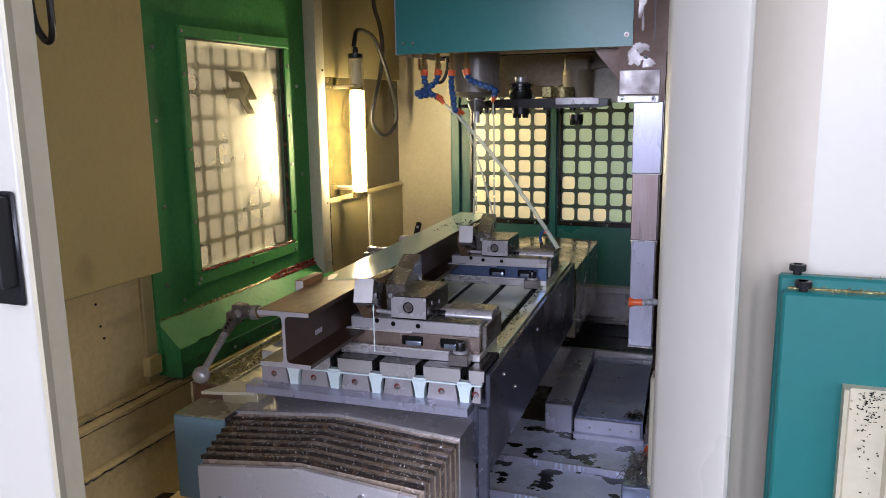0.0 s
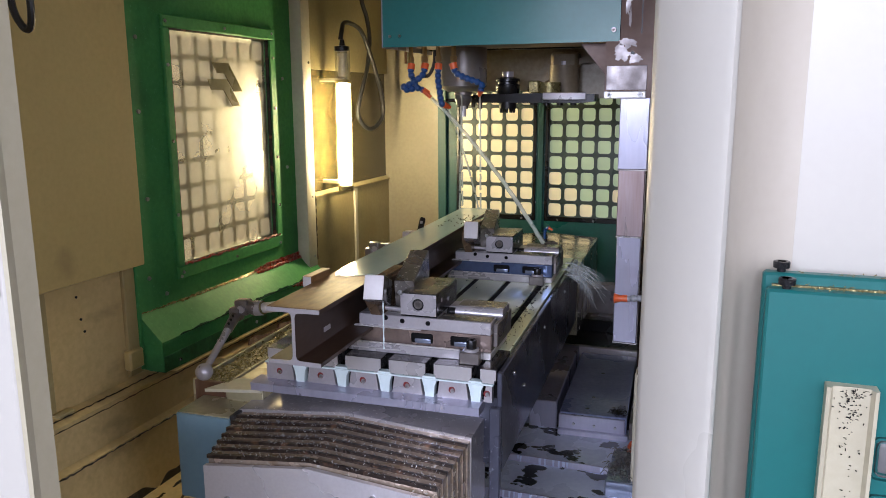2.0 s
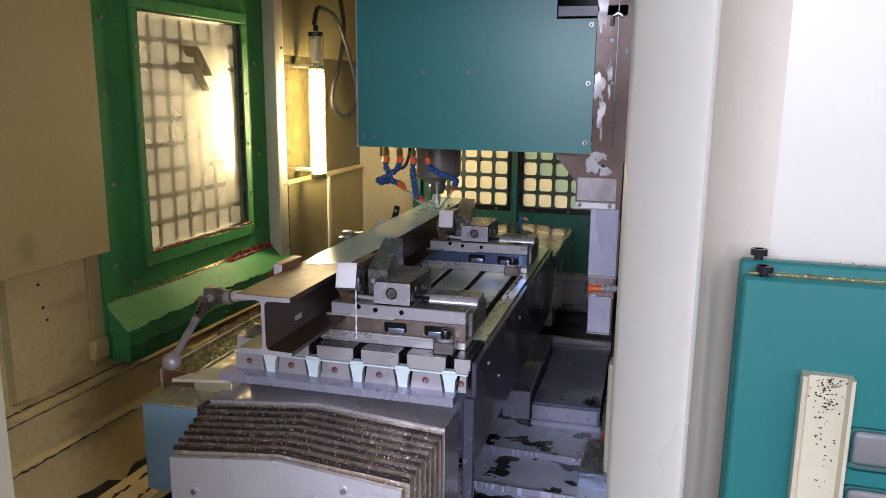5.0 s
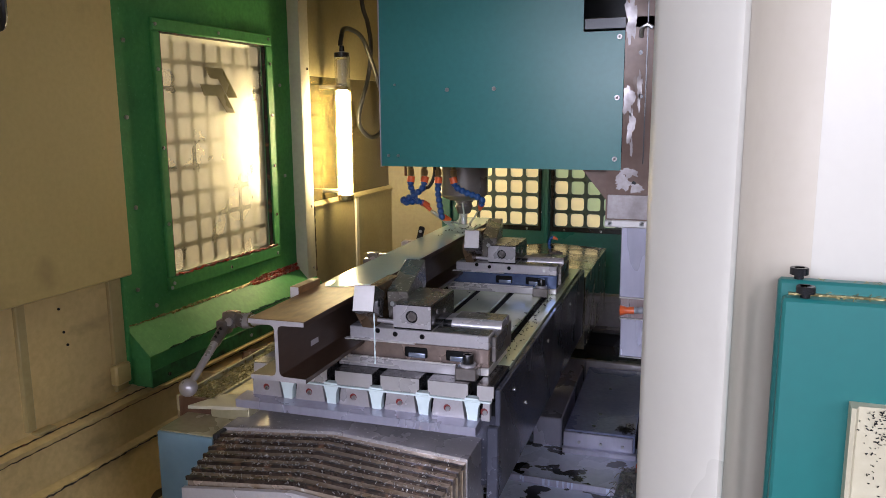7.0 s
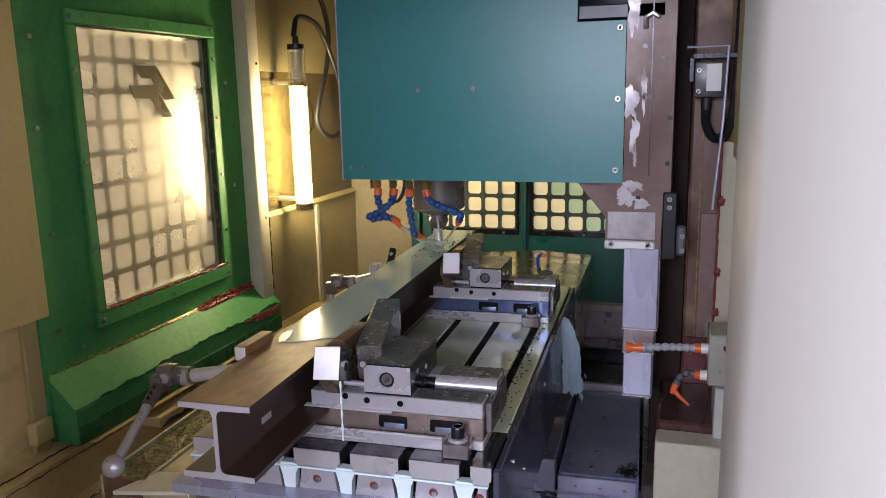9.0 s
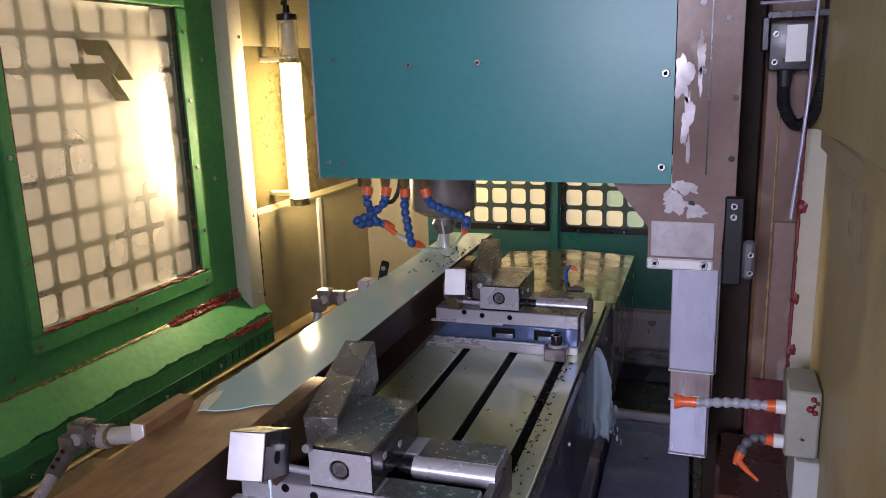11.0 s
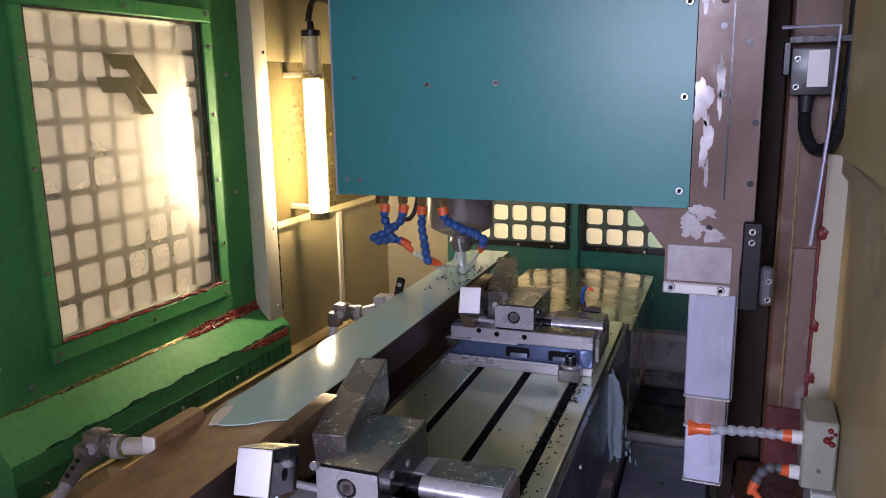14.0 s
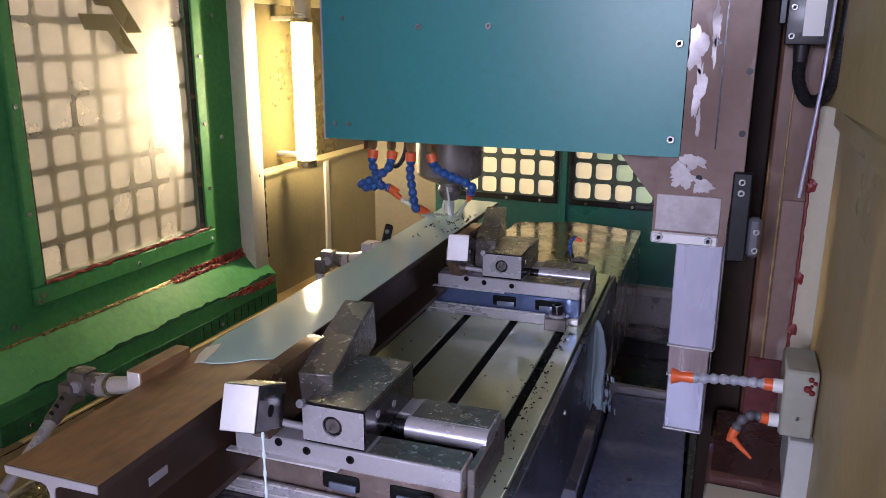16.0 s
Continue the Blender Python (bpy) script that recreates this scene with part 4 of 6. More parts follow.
part("wire_rod", tubem([(-0.06, -0.06, 0.075), (0.035, -0.06, 0.075), (0.03, -0.06, -0.1), (0.015, -0.06, -0.32)], 0.0035, 8), GUARD, sw)

man = thing("coolant_manifold", "grey-green coolant manifold block with jointed hose nozzles", "manifold", at=(0.085, 1.96, 1.13))
part("block", boxm(-0.020, 0.034, -0.035, 0.08, -0.042, 0.082, 0.004), MANIFOLD, man)
part("column", boxm(-0.002, 0.048, -0.045, 0.10, -0.5, -0.043, 0.003), PALE_GREY, man)
screw("screw", man, (0.008, -0.035, -0.005), (0, -1, 0), 0.004, 0.003)
rnd = random.Random(9)
for k in range(5):
    bm = bmesh.new()
    bmesh.ops.create_icosphere(bm, subdivisions=2, radius=rnd.uniform(0.003, 0.007))
    bmesh.ops.translate(bm, verts=bm.verts, vec=(0.022 + rnd.uniform(-0.006, 0.008), -0.036, 0.07 - 0.006 * k))
    part("paint_drip", bm, RED, man)


def hose(parent, name, pts, r, seg_mat, tip_mat, joint=0.016, label="", base_mat=None):
    """A jointed coolant hose: a chain of bulbs and a flared tip."""
    line = curve_pts(pts, 16)
    out, rad, acc = [], [], 0.0
    for i, p in enumerate(line):
        if i:
            acc += (p - line[i - 1]).length
        out.append(p)
        rad.append(r * (0.66 + 0.50 * abs(math.sin(math.pi * acc / joint)) ** 0.8))
    h = part(name, tubem(out, rad, 10), seg_mat, parent, label)
    d = (line[-1] - line[-3]).normalized()
    part("tip", tubem([line[-1] - d * 0.004, line[-1] + d * 1.1 * r, line[-1] + d * 2.5 * r], [r * 1.15, r * 0.95, r * 0.55], 10), tip_mat, h, "orange nozzle tip")
    d0 = (line[2] - line[0]).normalized()
    part("collar", tubem([line[0] - d0 * 0.012, line[0] + d0 * 0.008], r * 1.3, 10), base_mat or tip_mat, h, "orange collar")
    return h


hose(man, "hose", [(-0.042, -0.015, 0.042), (-0.10, -0.015, 0.040), (-0.15, -0.015, 0.035), (-0.170, -0.015, 0.033)], 0.0088, GREY_PLASTIC, ORANGE, 0.0165)
part("flared_tip", tubem([(-0.168, -0.015, 0.033), (-0.180, -0.015, 0.033), (-0.186, -0.015, 0.032), (-0.206, -0.015, 0.031)], [0.0105, 0.0105, 0.009, 0.0155], 12), ORANGE, man)
part("port", tubem([(-0.020, -0.015, 0.042), (-0.036, -0.015, 0.042)], 0.0125, 12), PAPER, man)
hose(man, "hose", [(-0.042, -0.015, -0.023), (-0.064, -0.018, -0.020), (-0.080, -0.025, -0.030), (-0.090, -0.032, -0.050)], 0.0080, GREY_DARK, ORANGE, 0.0165)
part("spray_tip", tubem([(-0.094, -0.036, -0.058), (-0.080, -0.040, -0.072), (-0.058, -0.044, -0.090)], [0.007, 0.005, 0.0025], 10), ORANGE, man, "thin orange flat nozzle")
part("port", tubem([(-0.020, -0.015, -0.023), (-0.036, -0.015, -0.023)], 0.0125, 12), PAPER, man)

# ---------------------------------------------------------------- the table and what travels with it
# table space: u to the right, v along the table, z up, from the table's front right top corner
TABLE_MOVES = [(0.0, -0.067, 0.0), (1.60, -0.067, 0.0), (1.80, -0.045, 0.0), (1.95, -0.004, 0.0), (2.05, 0.0, 0.0), (4.2, 0.002, 0.0), (8.5, 0.004, 0.0), (11.0, 0.008, 0.012), (13.0, 0.006, 0.018), (16.0, 0.008, 0.018)]
RIDERS = []


def table_pose(dx, dy):
    return pose(-0.324 + dx, 1.399 + dy, 1.10, 0, 0, 2.2)


def rider(name, label, category, u, v, z, group="", rz=0.0):
    ob = thing(name, label, category, group)
    RIDERS.append((ob, pose(u, v, z, 0, 0, rz)))
    ob.matrix_basis = table_pose(-0.067, 0) @ RIDERS[-1][1]
    return ob


SLOTS = (-0.496, -0.384, -0.272, -0.160, -0.048)
TL = 1.29  # length of the table
TOP = 0.032  # height of its surface
tab = rider("machine_table", "wet steel machine table with five T-slots", "machine table", 0.015, -0.068, TOP)
edges = [-0.585] + [s for c in SLOTS for s in (c - 0.0095, c + 0.0095)] + [0.0]
for a, b in zip(edges[0::2], edges[1::2]):
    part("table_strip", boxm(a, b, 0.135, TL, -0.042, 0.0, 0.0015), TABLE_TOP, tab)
    e = part("strip_end", prismm([(a, 0.0), (b, 0.0), (b, -0.026), (b - 0.004, -0.026), (b - 0.004, -0.034), (a + 0.004, -0.034), (a + 0.004, -0.026), (a, -0.026)], -0.010, 0.134, "y"), WET_DARK, tab, "bare dark end of the table strip")
    part("end_face", prismm([(a + 0.001, -0.001), (b - 0.001, -0.001), (b - 0.001, -0.026), (b - 0.005, -0.026), (b - 0.005, -0.033), (a + 0.005, -0.033), (a + 0.005, -0.026), (a + 0.001, -0.026)], -0.0118, -0.010, "y"), STEEL_FACE, e, "ground end face")
part("slot_floor", boxm(-0.584, -0.001, 0.010, TL - 0.002, -0.075, -0.0425), SLOT_SHADE, tab)
# added fillings just below the surface, so the slots look deep and dark
for c in SLOTS:
    part("slot_filling", boxm(c - 0.0094, c + 0.0094, 0.03, TL - 0.003, -0.042, -0.005), SLOT_SHADE, tab, "black filling that paints the shade inside the slot")
part("bed", boxm(-0.58, -0.004, 0.03, TL - 0.02, -0.25, -0.075), APRON, tab)
pe = [-0.590] + [c + d for c in SLOTS for d in (-0.018, 0.018)] + [-0.010]
for a, b in zip(pe[0::2], pe[1::2]):
    e = part("end_plate", prismm([(a, -0.080), (b, -0.080), (b - 0.006 if b < -0.05 else b, -0.038), (a + 0.006 if a > -0.58 else a, -0.038)], -0.010, 0.006, "y"), STEEL, tab)
    screw("screw", e, ((a + b) / 2, -0.010, -0.060), (0, -1, 0), 0.0052, 0.005)
    part("red_stain", tubem([((a + b) / 2 - 0.002, -0.0102, -0.059), ((a + b) / 2 - 0.002, -0.0106, -0.059)], [0.0082, 0.0070], 12), RED, e)
part("bright_lip", boxm(-0.592, -0.006, -0.016, 0.004, -0.0385, -0.0345, 0.001), FILM, tab, "coolant running over the lip")
for c in SLOTS:
    part("coolant_film", prismm([(c - 0.019, -0.0375), (c - 0.016, -0.030), (c + 0.012, -0.030), (c + 0.019, -0.0375), (c + 0.013, -0.052), (c + 0.011, -0.081), (c - 0.010, -0.081), (c - 0.014, -0.055)], -0.0135, 0.004, "y"), FILM, tab, "pale coolant running from the slot")
part("gutter", prismm([(-0.046, -0.083), (-0.012, -0.080), (0.006, -0.080), (0.006, -0.103), (-0.044, -0.103)], -0.617, -0.032, "x"), GUARD, tab)
part("apron", boxm(0.002, 0.014, -0.012, TL + 0.01, -0.25, -0.006, 0.002), APRON, tab, "dark grey side apron")
part("apron_edge", boxm(-0.012, 0.014, -0.030, -0.013, -0.42, -0.085, 0.003), APRON, tab)
for v, z in ((0.12, -0.05), (0.55, -0.06), (0.95, -0.05), (0.25, -0.13), (1.15, -0.06)):
    screw("screw", tab, (0.014, v, z), (1, 0, 0), 0.005, 0.004)
rnd = random.Random(2)
bm = bmesh.new()
for _ in range(300):
    v = rnd.uniform(0.05, 1.2)
    u = rnd.gauss(-0.038, 0.013)
    a, l = rnd.uniform(0, 3.1), rnd.uniform(0.002, 0.0075)
    tube(bm, [(u, v, 0.002), (u + l * math.cos(a) * 0.5, v + l * math.sin(a) * 0.5, 0.003), (u + l * math.cos(a), v + l * math.sin(a), 0.001)], rnd.uniform(0.0007, 0.0014), 4)
for _ in range(60):
    u, v = rnd.uniform(-0.55, -0.02), rnd.uniform(0.05, 1.25)
    a, l = rnd.uniform(0, 3.1), rnd.uniform(0.002, 0.007)
    tube(bm, [(u, v, 0.001), (u + l * math.cos(a), v + l * math.sin(a), 0.003)], 0.001, 4)
tagged(part("swarf", bm, BLACK_STEEL, tab, "dark steel chips"), kind="stuff")
part("side_mat", boxm(-0.80, -0.715, -0.0, 1.5, -0.16, -0.117, 0.003), MAT_GOLD, tab, "ledge covered with brass-coloured swarf")
for u in (-0.806, -0.709):
    part("mat_rim", boxm(u - 0.004, u + 0.004, -0.01, 1.5, -0.17, -0.108, 0.001), OLIVE_STEEL, tab)
part("mat_end", boxm(-0.802, -0.713, -0.012, -0.001, -0.19, -0.108, 0.001), BROWN, tab, "rusty end of the ledge")
part("side_strip", boxm(-0.704, -0.60, -0.02, 1.5, -0.16, -0.112, 0.002), OLIVE_STEEL, tab, "smooth olive strip beside the table")
rnd = random.Random(31)
bm = bmesh.new()
for _ in range(420):
    u, v = rnd.uniform(-0.798, -0.718), rnd.uniform(0.0, 0.9)
    a, l = rnd.uniform(0, 6.2), rnd.uniform(0.006, 0.018)
    z = -0.116 + rnd.uniform(0, 0.005)
    tube(bm, [(u, v, z), (u + l * 0.5 * math.cos(a), v + l * 0.5 * math.sin(a), z + 0.004), (u + l * math.cos(a + 0.6), v + l * math.sin(a + 0.6), z)], rnd.uniform(0.0008, 0.0018), 4)
tagged(part("swarf", bm, SWARF, tab, "brass-coloured curls"), kind="stuff")
part("side_lip", prismm([(-0.60, -0.03), (-0.74, -0.06), (-0.70, 0.03), (-0.60, 0.05)], -0.116, -0.108, "z"), BEIGE_LIGHT, tab, "pale triangular drip plate")

# telescopic covers in front of and behind the table
fc = rider("way_cover", "telescopic steel way cover with swarf on its nested plates", "way cover", -0.32, -0.02, -0.12)
N = 8
for k in range(N):
    v1 = -0.02 if k == 0 else -0.145 - 0.0275 * (k - 1)
    v0 = -0.150 - 0.0275 * k
    dz = -0.0035 * k - (0.0 if k == 0 else 0.004)
    zl, zr, rg = -0.108 + dz, -0.106 + dz, -0.083 + dz
    sh = 0.005 * k
    top = [(-0.615 + sh, zl), (-0.330, rg), (-0.024 - sh * 0.6, zr)]
    prof = top + [(-0.024 - sh * 0.6, zr - 0.32), (-0.615 + sh, zl - 0.32)]
    pl = part("cover_plate", prismm([(a + 0.32, b + 0.12) for a, b in prof], v1 + 0.02, v0 + 0.02 + (0.006 if k else 0), "y"), COVER if k == 0 else COVER_MID, fc)
    if k:
        lip = [(a + 0.32, b + 0.12 + 0.003) for a, b in top] + [(a + 0.32, b + 0.12 - 0.006) for a, b in top[::-1]]
        part("lip", prismm(lip, v0 + 0.020, v0 + 0.0265, "y"), COVER_EDGE, pl)
vf = -0.150 - 0.0275 * (N - 1)
dz = -0.0035 * N
part("front_plate", prismm([(-0.262, -0.006 + dz), (-0.005, 0.022 + dz), (0.262, -0.004 + dz), (0.262, -0.125 + dz), (-0.262, -0.125 + dz)], vf + 0.008, vf + 0.019, "y"), FRONT_PLATE, fc, "brushed steel front plate")
for u, z in ((-0.205, -0.105), (0.14, -0.05)):
    screw("screw", fc, (u, vf + 0.008, z), (0, -1, 0), 0.007, 0.007)
rnd = random.Random(12)
bm = bmesh.new()
for _ in range(900):
    u = rnd.uniform(-0.26, 0.27)
    v = rnd.choice([-0.150 - 0.0275 * k for k in range(N)]) + rnd.uniform(-0.004, 0.012)
    k = (-0.150 - v) / 0.0275
    z = 0.037 - abs(u + 0.01) * 0.08 - 0.0035 * max(k, 0) - 0.004
    a, l = rnd.uniform(0, 3.1), rnd.uniform(0.002, 0.006)
    tube(bm, [(u, v + 0.02, z + 0.001), (u + l * math.cos(a), v + 0.02 + l * math.sin(a) * 0.5, z + rnd.uniform(0.001, 0.005))], rnd.uniform(0.0004, 0.0011), 4)
tagged(part("swarf", bm, CHROME, fc, "bright curled chips"), kind="stuff")
tb = rider("splash_guard", "blue-grey painted steel guard box beside the cover", "guard", -0.69, -0.1, -0.2)
part("shell", boxm(-0.075, 0.075, -0.095, 0.10, -0.14, 0.082, 0.004, 2), surface("blue_grey_paint", (0.19, 0.31, 0.40), 0.35, dark=(0.13, 0.23, 0.30), amount=0.25, bump=0.05), tb)
part("top_plate", boxm(-0.073, 0.070, -0.09, 0.098, 0.0815, 0.085, 0.001), OLIVE_STEEL, tb, "oily olive top plate")
part("seam_strip", boxm(0.072, 0.084, -0.09, 0.10, -0.10, 0.090, 0.002), BLACK, tb)

rc = rider("way_cover", "wet telescopic cover plates behind the table, mirroring the windows", "way cover", -0.2, TL, -0.02)
for k in range(5):
    v0, v1 = 0.012 + 0.145 * k, 0.012 + 0.145 * (k + 1) - 0.004
    zz = 0.018 - 0.003 * k
    part("cover_plate", prismm([(-0.25, zz - 0.018), (-0.02, zz), (0.225, zz - 0.014), (0.225, zz - 0.30), (-0.25, zz - 0.30)], v0, v1, "y"), COVER_FAR, rc)

# the H-beam on the table
beam = rider("steel_beam", "rusty brown H-beam with a flooded, freshly milled top flange", "steel beam", -0.372, -0.305, 0.083)
H2 = 0.0615
bp = [(-H2, 0), (H2, 0), (H2, 0.009), (0.012, 0.010), (0.006, 0.013), (0.0035, 0.020), (0.0035, 0.105), (0.006, 0.112), (0.012, 0.115), (H2, 0.116), (H2, 0.125), (-H2, 0.125), (-H2, 0.116), (-0.012, 0.115), (-0.006, 0.112), (-0.0035, 0.105), (-0.0035, 0.020), (-0.006, 0.013), (-0.012, 0.010), (-H2, 0.009)]
# web shade is put into the profile's colour; the thin top plate stays brown
part("profile", prismm(bp, 0.0, 1.53, "y"), RUST_SHADED, beam)
part("top_scale", boxm(-H2, H2, 0.001, 1.529, 0.1252, 0.1258), RUST, beam, "brown mill scale")
part("sawn_end", prismm(bp, -0.0015, 0.0, "y"), STEEL, beam, "bright sawn end face")
ends = [(-0.058, 0.365), (-0.052, 0.325), (-0.036, 0.298), (-0.014, 0.300), (0.012, 0.312), (0.030, 0.330), (0.0612, 0.345), (0.0612, 1.528), (-0.0612, 1.528), (-0.0612, 0.375)]
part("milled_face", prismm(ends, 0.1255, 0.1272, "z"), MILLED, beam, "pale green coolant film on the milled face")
part("bright_corner", prismm([(-0.056, 0.345), (-0.05, 0.318), (-0.037, 0.290), (-0.028, 0.300), (-0.034, 0.335), (-0.044, 0.365)], 0.1273, 0.1280, "z"), STEEL_PALE, beam)
bm = bmesh.new()
for _ in range(40):
    u, v = rnd.uniform(-0.02, 0.058), rnd.gauss(1.24, 0.09)
    a, l = rnd.uniform(0, 6), rnd.uniform(0.003, 0.009)
    tube(bm, curve_pts([(u, v, 0.128), (u + l * 0.5 * math.cos(a), v + l * 0.5 * math.sin(a), 0.131), (u + l * math.cos(a + 0.8), v + l * math.sin(a + 0.8), 0.128)], 3), 0.0009, 4)
tagged(part("swarf", bm, BLACK_STEEL, beam, "curled chips on the flange"), kind="stuff")
part("hole", boxm(0.003, 0.0042, 0.135, 0.170, 0.032, 0.044, 0.0005), STEEL, beam, "bright drilled hole in the web")


def vise(u, v, speckle):
    """A long precision vise across the table: foot flange, slotted base, two bed rails, sliding jaw, guide bar, tilted clamp jaws and straps on both sides of the beam."""
    ob = rider("machine_vise", "steel machine vise with a speckled sliding jaw clamping the beam", "vise", u, v, 0.0, "vises on the table")
    stone = VISE_BASE if speckle == 1 else VISE_BLUE
    part("foot", boxm(-0.190, 0.158, 0.002, 0.176, TOP, 0.050, 0.002), STEEL_PALE, ob)
    part("front_flange", boxm(-0.200, 0.085, -0.012, 0.001, TOP, 0.054, 0.0015), STEEL, ob)
    part("lower_rail", boxm(-0.200, 0.085, -0.014, -0.008, 0.0545, 0.058, 0.001), STEEL_PALE, ob)
    part("edge_strip", boxm(-0.205, -0.060, -0.0145, -0.0125, 0.040, 0.043, 0.0005), STEEL_PALE, ob)
    part("base", boxm(-0.185, 0.158, 0.004, 0.174, 0.050, 0.093, 0.002), stone, ob)
    for a, b in ((-0.043, 0.016), (0.056, 0.122)):
        # black plate on the base, paints the dark inside of the opening
        sl = part("slot", boxm(a, b, 0.0015, 0.012, 0.058, 0.086, 0.008, 3), SLOT_SHADE, ob, "oblong clamping slot")
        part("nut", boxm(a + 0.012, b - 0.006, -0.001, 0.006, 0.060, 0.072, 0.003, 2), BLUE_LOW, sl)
    part("upper_rail", boxm(-0.185, -0.012, -0.010, 0.003, 0.0935, 0.0965, 0.001), STEEL_PALE, ob)
    part("front_bed_rail", boxm(-0.175, 0.158, 0.0, 0.052, 0.0935, 0.124, 0.0018), STEEL, ob)
    part("rear_bed_rail", boxm(-0.175, 0.158, 0.124, 0.176, 0.0935, 0.124, 0.0018), STEEL, ob)
    part("bed_floor", boxm(-0.170, 0.156, 0.053, 0.123, 0.0935, 0.099), SLOT_SHADE, ob)
    part("wet_rail_top", boxm(0.028, 0.156, 0.003, 0.050, 0.1243, 0.1252, 0.0003), STEEL_WET, ob)
    jaw = part("sliding_jaw", boxm(-0.066, 0.024, 0.004, 0.177, 0.1245, 0.182, 0.0018), WET_DARK, ob)
    part("wet_top", boxm(-0.064, 0.022, 0.006, 0.175, 0.1822, 0.1830, 0.0003), STEEL_WET, jaw, "wet speckled top")
    bm = bmesh.new()
    n, hc, hr = 28, (-0.022, 0.155), 0.0145
    ring, rim, deep = [], [], []
    for k in range(n):
        a = 2 * math.pi * k / n + math.pi / 4
        cx, cz = math.cos(a), math.sin(a)
        q = max(abs(cx), abs(cz))
        px, pz = hc[0] + cx / q * 0.04, hc[1] + cz / q * 0.026
        rim.append(bm.verts.new((-0.066 if px < -0.06 else 0.024 if px > 0.016 else px, 0.0, pz)))
        ring.append(bm.verts.new((hc[0] + hr * cx, 0.0, hc[1] + hr * cz)))
        deep.append(bm.verts.new((hc[0] + hr * cx, 0.0045, hc[1] + hr * cz)))
    for k in range(n):
        j = (k + 1) % n
        bm.faces.new((rim[k], rim[j], ring[j], ring[k]))
        bm.faces.new((ring[k], ring[j], deep[j], deep[k]))
    bmesh.ops.recalc_face_normals(bm, faces=bm.faces)
    part("face", bm, STEEL, jaw, "ground front face with a bored hole", smooth=False)
    part("face_edge", boxm(-0.066, 0.024, 0.0035, 0.004, 0.1245, 0.182), BLACK_STEEL, jaw)
    part("socket", tubem([(hc[0], 0.0034, hc[1]), (hc[0], 0.0012, hc[1]), (hc[0], 0.0012, hc[1]), (hc[0], 0.003, hc[1])], [0.0105, 0.0105, 0.0060, 0.0055], 18), STEEL_DARK, jaw)
    for y, z in ((0.10, 0.150), (0.045, 0.160)):
        part("pin", tubem([(0.024, y, z), (0.0252, y, z)], 0.0055, 12), STEEL, jaw)
    screw("corner_screw", jaw, (-0.064, -0.001, 0.182), (0, -1, 0.4), 0.006, 0.010)
    bar = [(0.162, 0.103), (0.162, 0.133)] + [(0.100 - 0.0165 * math.sin(a), 0.1165 + 0.0165 * math.cos(a)) for a in [math.pi * k / 10 for k in range(11)]]
    part("screw_shaft", tubem([(0.024, 0.10, 0.116), (0.05, 0.10, 0.116)], 0.011, 14), BLACK_STEEL, ob)
    rod = part("guide_bar", prismm(bar, 0.046, 0.166, "x"), STEEL, ob, "steel guide bar rounded at the front")
    part("wet_top", boxm(0.050, 0.164, 0.102, 0.160, 0.1332, 0.1342, 0.0003), STEEL_WET, rod, "wet speckled top")
    part("end_block", boxm(0.1585, 0.170, 0.02, 0.170, 0.06, 0.118, 0.002), STEEL_DARK, ob)
    for du, z in ((-0.062, 0.112), (0.003, 0.111), (-0.105, 0.117)):
        part("dowel", tubem([(du, 0.0, z), (du, -0.0012, z), (du, -0.0012, z), (du, 0.0, z)], [0.0062, 0.0058, 0.004, 0.004], 12), BLACK_STEEL, ob)
    mid = -0.202
    a = part("clamp_jaw", boxm(-0.0235, 0.0235, 0.0, 0.085, -0.029, 0.029, 0.0015), WET_DARK, ob, "tilted clamp jaw with a bright face")
    a.matrix_basis = pose(mid + 0.109, -0.100, 0.217, -22, 0, 8)
    part("face", boxm(-0.0228, 0.0228, -0.002, 0.0, -0.0283, 0.0283, 0.0008), STEEL_FACE, a)
    part("bolt_hole", tubem([(0.0235, 0.040, -0.004), (0.0243, 0.040, -0.004)], 0.008, 14), SLOT_SHADE, a)
    # thin olive skin paints the lamplight on the jaw's top
    part("lit_top_skin", boxm(-0.0228, 0.0228, 0.001, 0.084, 0.0288, 0.0296, 0.0003), OLIVE_STEEL, a)
    b = part("clamp_strap", boxm(-0.0255, 0.0255, -0.110, 0.110, -0.075, 0.0, 0.002), STEEL_WET, ob, "slanted strap clamp with coolant drops")
    b.matrix_basis = pose(mid + 0.108, 0.166, 0.215, 9.4, 0, 8.6)
    part("jaw_plate", prismm([(-0.01, 0.125), (0.155, 0.125), (0.155, 0.214), (-0.02, 0.214), (-0.05, 0.195), (-0.05, 0.170)], mid + 0.064, mid + 0.090, "x"), JAW_BROWN, ob, "upright jaw plate against the beam")
    if speckle == 1:
        # brown of this strip stands in for the lamp mirrored in its top
        e = part("back_clamp", boxm(-0.013, 0.011, 0.0, 0.100, -0.016, 0.010, 0.0015), RUST, ob, "clamp strip behind the beam, brown for the lamp's reflection")
        e.matrix_basis = pose(-0.276, -0.070, 0.214, 0, 0, -2)
        part("face", boxm(-0.0105, 0.0105, -0.002, 0.0, -0.0155, 0.0095, 0.0008), STEEL_PALE, e)
    part("back_jaw", boxm(-0.30, -0.268, 0.02, 0.16, TOP, 0.190, 0.003), STEEL_DARK, ob)
    part("spring_bolt", tubem([(-0.072, 0.02, 0.135), (-0.12, 0.02, 0.137)], 0.0055, 10), STEEL, ob)
